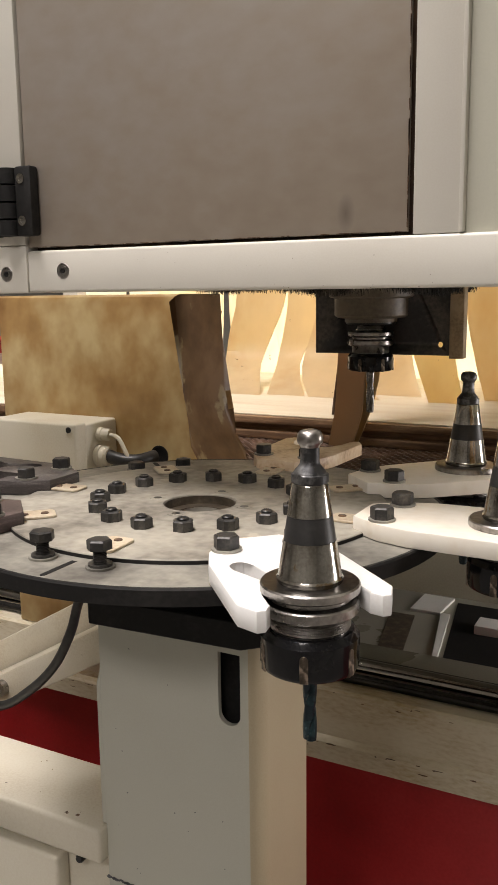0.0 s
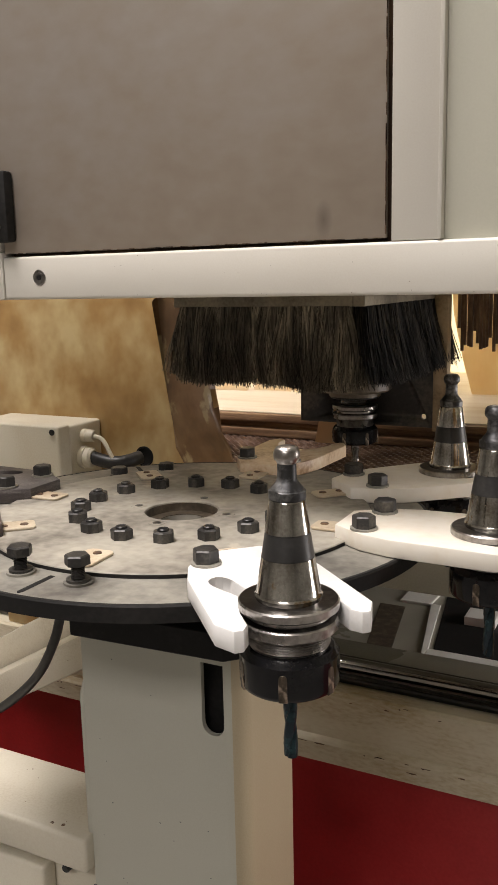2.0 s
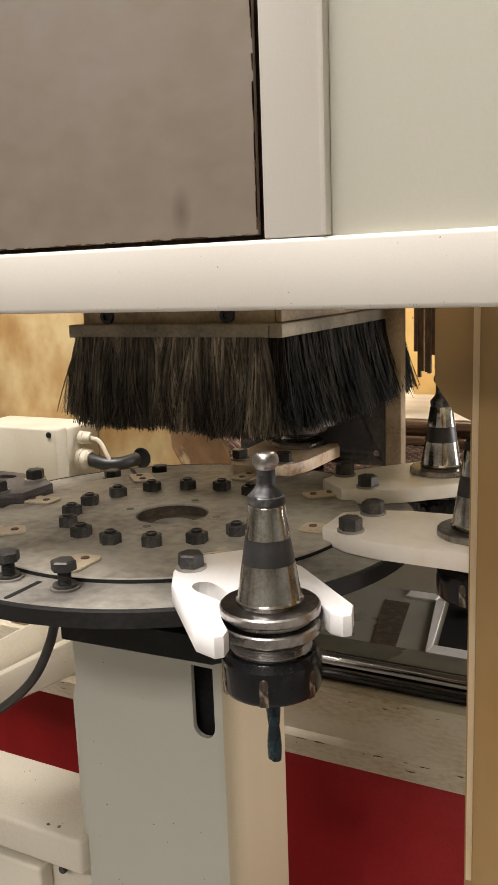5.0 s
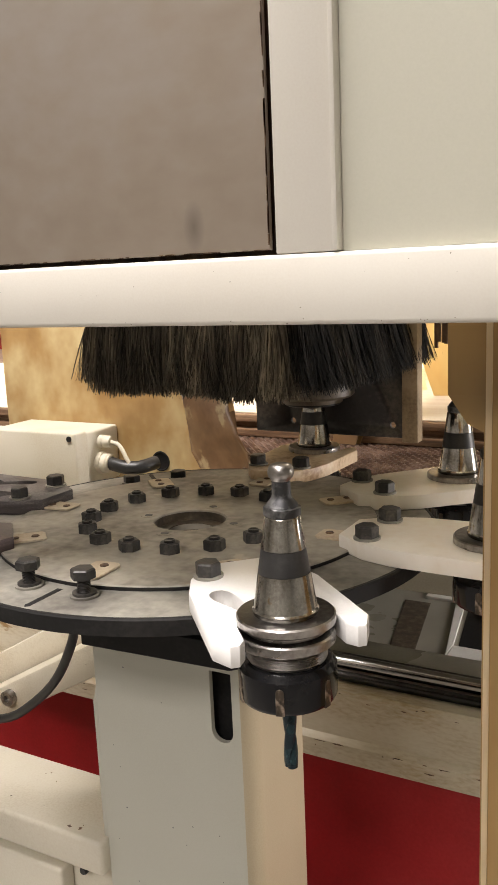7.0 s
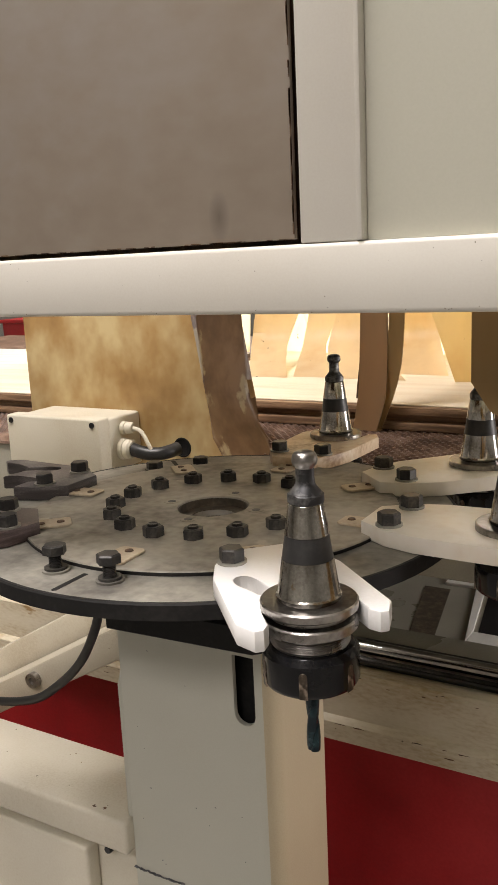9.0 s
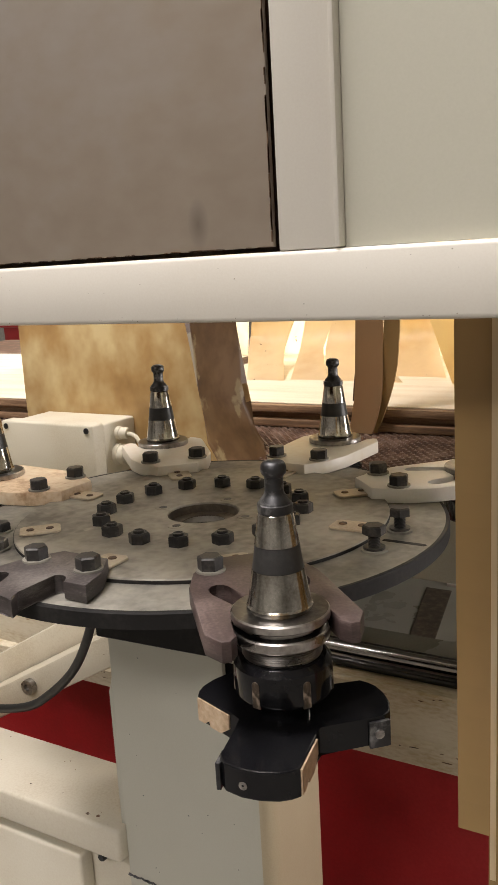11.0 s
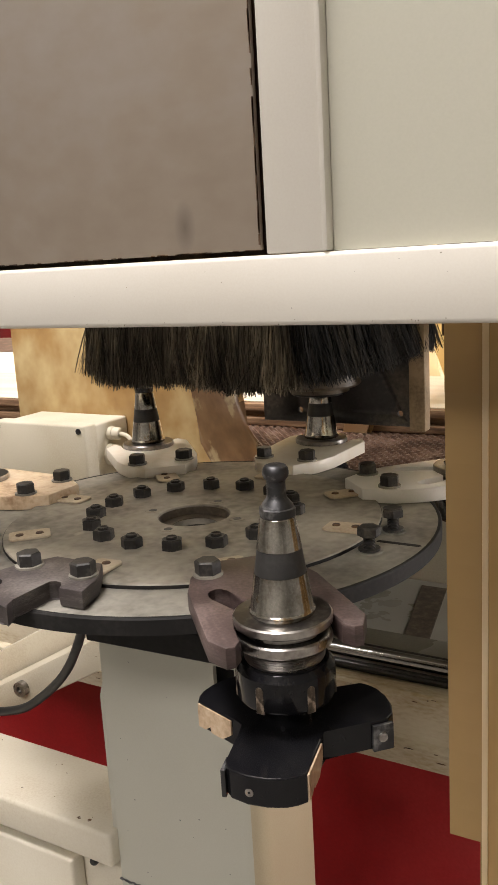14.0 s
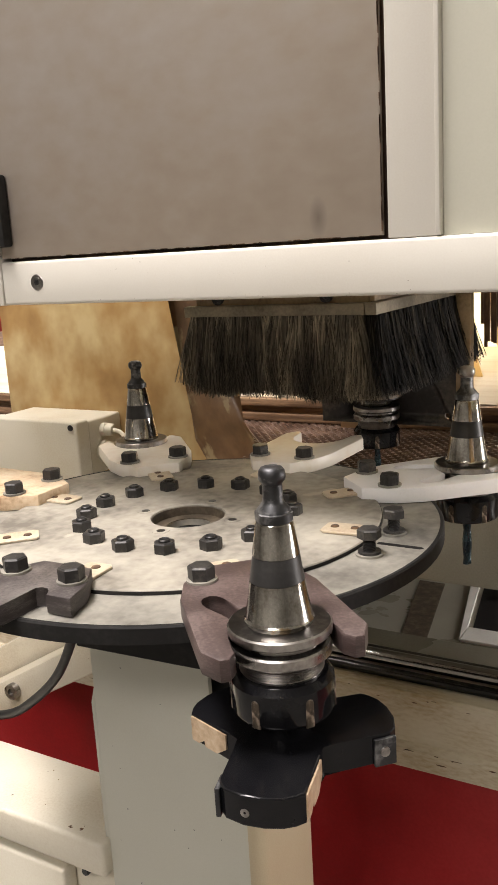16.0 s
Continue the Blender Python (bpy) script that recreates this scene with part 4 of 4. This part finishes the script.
def build_cutter_head(t, nb):
    part("arbor", lathe(B(), [(0, nb - 0.0132), (0.0125, nb - 0.0132), (0.0125, nb - 0.006), (0.0105, nb - 0.005), (0.0105, nb), (0, nb)], 32), NUT, t, "black arbor")
    poly = []
    for k in range(3):
        c = 120 * k - 28
        for r, a in ((0.0235, -62), (0.029, -47), (0.0478, -27), (0.0505, -25), (0.0532, -20), (0.0545, -10), (0.0547, 0), (0.0543, 9), (0.0530, 15), (0.0512, 20), (0.0278, 46), (0.0245, 53)):
            poly.append((r * math.cos(math.radians(c + a)), r * math.sin(math.radians(c + a))))
    zt = nb - 0.0128
    head = part("cutter_body", prism(B(), poly, zt - 0.0150, zt, 0.0008, 2), NUT, t, "black three-wing cutter head", 18)
    for k in range(3):
        c = 120 * k - 28
        def at_polar(r, a):
            return Vector((r * math.cos(math.radians(c + a)), r * math.sin(math.radians(c + a)), 0))
        far, near = at_polar(0.0511, 20.3), at_polar(0.0283, 45.3)
        d = far - near
        m = Matrix.Translation(near) @ pose(0, 0, 0, 0, 0, math.degrees(math.atan2(d.y, d.x)))
        L = d.length
        bm = prism(B(), [(0.001, zt - 0.0090), (L * 0.30, zt - 0.0142), (L * 0.62, zt - 0.0142), (L * 0.64, zt - 0.0112), (L * 0.80, zt - 0.0142), (L - 0.0003, zt - 0.0142), (L - 0.0003, zt - 0.0012), (0.001, zt - 0.0012)], -0.0007, 0.0003)
        for v in bm.verts:
            v.co = Vector((v.co.x, -v.co.z, v.co.y))
        part("wing_flank", bm, BRASSY, head, "scorched bare flank", at=m)
        far, near = at_polar(0.0512, -25.0), at_polar(0.0300, -45.0)
        d = far - near
        m = Matrix.Translation(near) @ pose(0, 0, 0, 0, 0, math.degrees(math.atan2(d.y, d.x)))
        part("insert", box(B(), d.length * 0.62, d.length + 0.0016, -0.0018, 0.0006, zt - 0.0162, zt - 0.0020, 0.0004), STUD, head, "dark cutting insert", at=m)
        sc = lathe(B(), [(0, 0), (0.0026, 0), (0.0024, 0.001), (0.0012, 0.001), (0, 0.0004)], 14)
        part("insert_screw", sc, STEEL_DARK, head, "", at=m @ pose(d.length * 0.82, -0.0018, zt - 0.0085, 90))
        part("rim_screw", lathe(B(), [(0, 0), (0.0022, 0), (0.0021, 0.0006), (0.001, 0.0006), (0, 0.0002)], 14), STEEL_DARK, head, "", at=Matrix.Translation(at_polar(0.0540, -9) + Vector((0, 0, zt - 0.0085))) @ pose(0, 0, 0, 0, 0, c - 9) @ pose(0, 0, 0, 0, 90, 0))


SEAT = 1.0046
tool_front = build_tool("steel tool holder with a blue end mill in a white fork", "blue", lit_head=True)
tool_right = build_tool("steel tool holder with a blue end mill in an off-white fork", "blue")
tool_rear = build_tool("steel tool holder with a blue end mill in an off-white fork", "blue")
tool_spindle = build_tool("steel tool holder with a grey end mill changed by the spindle", "grey", -0.0415)
tool_cutter = build_tool("steel tool holder with a black three-wing cutter head", "head")

# ---- moving hood with its door and strips ----


def build_hood():
    h = thing("machine_hood", "cream framed machine hood with a grey steel door", "machine hood")
    part("bottom_beam", box(B(), -0.1322, 0.62, -0.171, -0.131, 1.1480, 1.1790, 0.0022, 3), HOOD, h, "cream painted beam")
    part("corner_block", box(B(), -0.375, -0.1328, -0.171, -0.131, 1.1478, 1.1830, 0.0015, 2), HOOD, h)
    part("left_stile", box(B(), -0.375, -0.1328, -0.1712, -0.131, 1.1832, 1.80, 0.0015, 2), HOOD, h)
    post = part("post", box(B(), 0.1662, 0.1952, -0.1700, -0.131, 1.1792, 1.80, 0.0008, 2), HOOD, h, "cream painted post")
    part("post_edge", box(B(), 0.1936, 0.1962, -0.1712, -0.160, 1.1794, 1.80, 0.0008, 2), HOOD, post)
    door = part("door", box(B(), -0.1312, 0.1630, -0.1690, -0.1660, 1.1812, 1.80, 0.0006), DOOR, h, "dull grey steel door sheet")
    part("side_panel", box(B(), 0.1964, 0.60, -0.1650, -0.160, 1.1792, 1.80), SIDE, h, "pale grey-green panel")
    part("door_backing", box(B(), -0.1326, 0.1660, -0.1580, -0.155, 1.1792, 1.80), BROWN_FLAP, h, "rusty brown inner sheet")
    part("left_cover", box(B(), -0.180, -0.176, -0.1308, 0.30, 1.149, 1.80), SIDE, h)
    part("right_cover", box(B(), 0.60, 0.604, -0.160, 0.55, 1.149, 1.80), SIDE, h)
    part("top_cover", box(B(), -0.180, 0.62, -0.171, 0.42, 1.8004, 1.806), SIDE, h)
    rng = random.Random(21)
    bm = B()
    for k in range(60):
        x = rng.uniform(-0.12, 0.42)
        z = 1.1490 + 0.030 * rng.random() if k < 26 else 1.1484 + 0.0025 * rng.random()
        a = rng.uniform(0.00010, 0.00028)
        bm.faces.new([bm.verts.new((x + a * rng.uniform(0.7, 1.6) * math.cos(0.9 * j), -0.1713, z + a * math.sin(0.9 * j) * rng.uniform(0.7, 1.2))) for j in range(7)])
    tagged(part("paint_flecks", bm, STRIP, h, "small brown flecks in the paint", 0), kind="stuff")
    bm = B()
    for k in range(70):
        x, w = rng.uniform(-0.13, 0.162), rng.uniform(0.001, 0.007)
        box(bm, x, min(0.1628, x + w), -0.1697, -0.1691, 1.1812, 1.1813 + 0.0005 * rng.random())
    for k in range(70):
        z = rng.uniform(1.182, 1.42)
        box(bm, 0.1627 - 0.0004 * rng.random(), 0.1630, -0.1697, -0.1691, z, z + rng.uniform(0.002, 0.012))
    tagged(part("rust_edge", bm, BROWN_FLAP, door, "brown rust along the door's edges", 0), kind="stuff")
    hinge = part("hinge", box(B(), -0.1335, -0.1180, -0.1790, -0.1694, 1.1895, 1.2395, 0.002, 2), MATT_BLACK, h, "black plastic hinge")
    part("hinge_leaf", box(B(), -0.175, -0.1500, -0.1785, -0.1716, 1.1895, 1.2395, 0.002, 2), MATT_BLACK, hinge)
    for i in range(4):
        z = 1.1900 + i * 0.0125
        part("knuckle", lathe(B(), [(0, z), (0.0082, z), (0.0082, z + 0.0112), (0, z + 0.0112)], 20, -0.1420, -0.1755), MATT_BLACK, hinge)
    for z in (1.2005, 1.2305):
        s = lathe(B(), [(0, 0), (0.0036, 0), (0.0036, 0.0006), (0.0018, 0.0006), (0.0015, 0.0002), (0, 0.0002)], 18)
        part("hinge_screw", s, STEEL, hinge, "steel socket screw", at=pose(-0.1272, -0.1790, z, 90))
    for x, z in ((-0.098, 1.1637), (-0.153, 1.1622)):
        s = lathe(B(), [(0, 0.0002), (0.0022, 0.0002), (0.0024, 0.0008), (0.0036, 0.0008), (0.0038, 0.0001), (0.0052, 0.0001), (0.0054, 0.0005), (0.0058, 0.0002)], 24)
        part("beam_screw", s, STEEL_DARK, h, "recessed steel socket screw", at=pose(x, -0.1710, z, 90))
        part("screw_socket", hexagon(B(), 0.0036, 0.0002, 0.0011), BLACK, h, "", at=pose(x, -0.1710, z, 90))
    return h


hood = build_hood()


def build_near_strips():
    """Two soft strips on the hood; the first is cut into rigid lengths so that it can fold."""
    a = part("fixed_strip", ribbon([(0.290, -0.104, z) for z in np.linspace(1.165, 0.835, 8)], (0.094, 0.0, 0), 0.003), AMBER_NEAR, hood, "dusty amber plastic strip")
    part("strip_seam", ribbon([(0.2455, -0.1062, z) for z in np.linspace(1.165, 0.84, 8)], (0.003, 0.0, 0), 0.001), AMBER, a)
    part("loose_strip", ribbon([(0.2415, -0.098, z) for z in np.linspace(1.165, 1.108, 4)], (0.036, 0, 0), 0.003), AMBER_NEAR, hood, "dusty amber plastic strip")
    lengths = []
    for k in range(14):
        z0, z1 = 0.0, -0.0180
        bm = ribbon([(0.018, 0, z0), (0.018, 0, z1)], (0.036, 0, 0), 0.003)
        lengths.append(part("strip_length", bm, AMBER_NEAR, hood, "dusty amber plastic strip"))
    return lengths


strip_lengths = build_near_strips()

# ---- spindle head ----


def brush(bm, p0, p1, out, length, count, rng, splay, seams=(), tip_sweep=0.0):
    """Bristles as thin bent blades along p0-p1, hanging down; out: the side to which they splay; seams: gaps between tufts."""
    a, b, o = Vector(p0), Vector(p1), Vector(out)
    along = (b - a).normalized()
    span = (b - a).length
    edges = [0.0, *seams, 1.0]
    tufts = []
    for _ in range(count // 28):
        tufts.append((rng.random(), rng.gauss(0, 0.007), rng.gauss(0, 0.0035), rng.uniform(0.90, 1.03), rng.gauss(0, 0.003)))
    for n in range(count):
        s, lean_t, out_t, long_t, curl = tufts[n % len(tufts)]
        s = min(1.0, max(0.0, s + rng.gauss(0, 0.011)))
        # near the ends of a tuft the strands bow outwards and close again
        k = max(i for i in range(len(edges) - 1) if s >= edges[i] - 1e-9)
        u = (s - edges[k]) / (edges[k + 1] - edges[k])
        root = a.lerp(b, min(1.0, max(0.0, s))) + o * rng.uniform(-0.005, 0.005)
        ln = length * long_t * rng.uniform(0.95, 1.03) * (0.93 + 0.07 * math.sin(math.pi * min(1, max(0, u)))) * (1 + 0.05 * (s - 0.5))
        bow = 0.0055 * (2 * u - 1) ** 3
        lean = along * (lean_t + tip_sweep + rng.gauss(0, 0.004)) + o * (splay * rng.uniform(0.2, 1.2) + out_t)
        w = rng.uniform(0.00035, 0.00085)
        side = (along * math.cos(rng.uniform(-0.9, 0.9)) + o * math.sin(rng.uniform(-0.9, 0.9))).normalized() * w
        prev = None
        for i in range(6):
            t = i / 5
            c = root + Vector((0, 0, -ln * t)) + lean * (t ** 1.8) + along * (bow * math.sin(2.6 * t) + curl * math.sin(3.1 * t)) + o * 0.004 * math.sin(2.2 * t)
            q = side * (1 - 0.6 * t)
            cur = (bm.verts.new(c - q), bm.verts.new(c + q))
            if prev:
                bm.faces.new((prev[0], prev[1], cur[1], cur[0]))
            prev = cur


def build_head():
    h = thing("spindle_head", "dark spindle head with a black brush skirt inside the hood", "spindle head")
    y = REACH
    part("spindle_nose", lathe(B(), [(0.0175, 1.0085), (0.0285, 1.0085), (0.0285, 1.0125), (0.037, 1.0135), (0.040, 1.016), (0.040, 1.034), (0.046, 1.036), (0.046, 1.40), (0.0175, 1.40), (0.0175, 1.0085)], 48, 0, y), NOSE, h, "brown dusty spindle nose")
    part("nose_ring", lathe(B(), [(0.0172, 1.0062), (0.026, 1.0062), (0.027, 1.0068), (0.027, 1.0084), (0.0172, 1.0084), (0.0172, 1.0062)], 48, 0, y), BLACK, h, "black nose ring")
    plate = part("back_plate", box(B(), -0.079, 0.0808, 0.255, 0.261, 0.971, 1.30, 0.0005), PLATE_DARK, h, "dark dirty plate")
    for x in (-0.0370, 0.0690):
        cyl = lathe(B(), [(0, -0.02), (0.0033, -0.02), (0.0033, 0.02), (0, 0.02)], 14)
        cyl.transform(pose(x, 0.258, 0.983, 90))
        cut(plate, cyl)
    part("plate_edge", box(B(), 0.0812, 0.0965, 0.247, 0.262, 0.9685, 1.30, 0.0008), PLATE_EDGE, h, "brown dusty plate edge")
    part("front_strip", box(B(), -0.1065, 0.0708, 0.0245, 0.0355, 1.1125, 1.1225, 0.001), STRIP, h, "brown dusty brush strip")
    part("front_mount", box(B(), -0.1000, 0.0708, 0.0358, 0.0408, 1.1160, 1.32, 0.001), PLATE_EDGE, h, "dusty mounting plate")
    part("right_strip", box(B(), 0.0712, 0.0818, 0.0245, 0.292, 1.1125, 1.1225, 0.001), STRIP, h, "brown dusty brush strip")
    part("right_mount", box(B(), 0.0712, 0.0762, 0.0358, 0.292, 1.1228, 1.32, 0.001), PLATE_EDGE, h, "dusty mounting plate")
    for x in (-0.075, 0.033):
        s = lathe(B(), [(0, 0), (0.0058, 0), (0.0058, 0.003), (0.003, 0.003), (0.003, 0.001), (0, 0.001)], 16)
        part("mount_screw", s, BLACK, h, "", at=pose(x, 0.0358, 1.1285, 90))
    part("bristle_core", box(B(), -0.098, 0.066, 0.0290, 0.0320, 1.057, 1.1123), MATT_BLACK, h, "dense dark bristle roots")
    part("bristle_core", box(B(), 0.0745, 0.0775, 0.034, 0.285, 1.057, 1.1123), MATT_BLACK, h, "dense dark bristle roots")
    rng = random.Random(7)
    bm = B()
    brush(bm, (-0.0990, 0.0290, 1.1130), (0.0690, 0.0290, 1.1130), (0, -1, 0), 0.0715, 6500, rng, 0.004, (0.46,))
    tagged(part("front_bristles", bm, BRISTLE_DUSTY, h, "dusty grey and black bristles", 0), kind="stuff")
    bm = B()
    brush(bm, (0.0765, 0.0265, 1.1130), (0.0765, 0.290, 1.1130), (1, 0, 0), 0.074, 7000, rng, 0.010, (), 0.006)
    tagged(part("right_bristles", bm, BRISTLE, h, "black bristles", 0), kind="stuff")
    for i in range(26):
        x = 0.098 + i * 0.0034 + rng.uniform(-0.0006, 0.0006)
        z = 1.058 + rng.uniform(-0.004, 0.010) + (0.016 if i % 5 == 0 else 0) - 0.0004 * i
        part("flap_finger", box(B(), x, x + 0.0031, 0.283 + rng.uniform(-0.001, 0.001), 0.287, z, 1.30), BROWN_FLAP, h, "burnt brown ragged flap finger")
    return h


head = build_head()

# ---- everything that moves ----


def ease(t, t0, t1):
    u = min(1.0, max(0.0, (t - t0) / (t1 - t0)))
    return u * u * (3 - 2 * u)


SLIDE = [(0, .1455), (2.1, .1455), (2.5, .134), (3.0, .115), (3.5, .097), (4.0, .066), (4.5, .027), (4.9, .005), (5.3, 0), (6, 0), (11, 0), (15.0, 0), (15.25, .012), (15.5, .0495), (15.75, .098), (16, .1465)]
LIFT = [(0, .104), (.5, .083), (.8, .070), (1.5, .040), (2.0, .022), (2.5, .012), (3.0, .008), (3.5, .0075), (6.2, .0075), (6.6, .012), (7.0, .040), (7.4, .079), (7.6, .097), (8.0, .120), (8.4, .142), (9.0, .17), (11.2, .17), (11.6, .158), (12.0, .134), (12.5, .108), (13.0, .086), (13.5, .064), (14.0, .042), (14.5, .022), (14.9, .0075), (16, .0075)]


def at(rows, t):
    return float(np.interp(t, [r[0] for r in rows], [r[1] for r in rows]))


def turn_at(t):
    return 90.0 * ease(t, 9.3, 11.15)


def motions():
    times = sorted({r[0] for r in SLIDE} | {r[0] for r in LIFT})
    walk(hood, [(t, pose(0, v, 0)) for t, v in SLIDE])
    walk(head, [(t, pose(0, at(SLIDE, t), at(LIFT, t))) for t in times])
    spins = [0, 9.3] + [9.3 + 0.185 * k for k in range(1, 10)] + [11.15, 16]
    walk(carousel, [(t, pose(0, 0, 0, 0, 0, turn_at(t))) for t in spins])

    def stored(angle, t, spin=0):
        return pose(0, 0, 0, 0, 0, angle + turn_at(t)) @ pose(REACH, 0, SEAT, 0, 0, spin)

    walk(tool_front, [(t, stored(-45, t, 20)) for t in spins])
    walk(tool_rear, [(t, stored(45, t, 75)) for t in spins])
    walk(tool_cutter, [(t, stored(225, t, 0)) for t in spins])
    # the tool brought by the spindle stays behind in its fork, the next one leaves with it
    rows = [(t, pose(0, REACH + at(SLIDE, t), SEAT + at(LIFT, t) - .0075, 0, 0, 130)) for t in times if t <= 6.2]
    walk(tool_spindle, rows + [(t, stored(90, t, 40)) for t in spins if t > 6.2])
    rows = [(t, stored(0, t, 130)) for t in spins if t < 15]
    walk(tool_right, rows + [(t, pose(0, REACH + at(SLIDE, t), SEAT, 0, 0, 220)) for t in times if t >= 14.9])
    # the loose strip is pushed aside until the carousel has turned, then hangs down
    folds = []
    for t in (0, 9.4, 9.8, 10.2, 10.6, 11.0, 16):
        k = 1 - ease(t, 9.5, 11.0)
        x, y, z, row = 0.2235, -0.098, 1.108, []
        for i in range(14):
            m = pose(x, y + 0.00025 * (i + 1), z, 0, -k * (34, 66, 80, 85, 86, 86, 84, 82, 80, 76, 72, 68, 64, 60)[i], 0)
            row.append(m)
            x, z = (m @ Vector((0, 0, -0.0178))).xz
        folds.append((t, row))
    for i, ob in enumerate(strip_lengths):
        walk(ob, [(t, row[i]) for t, row in folds])


motions()
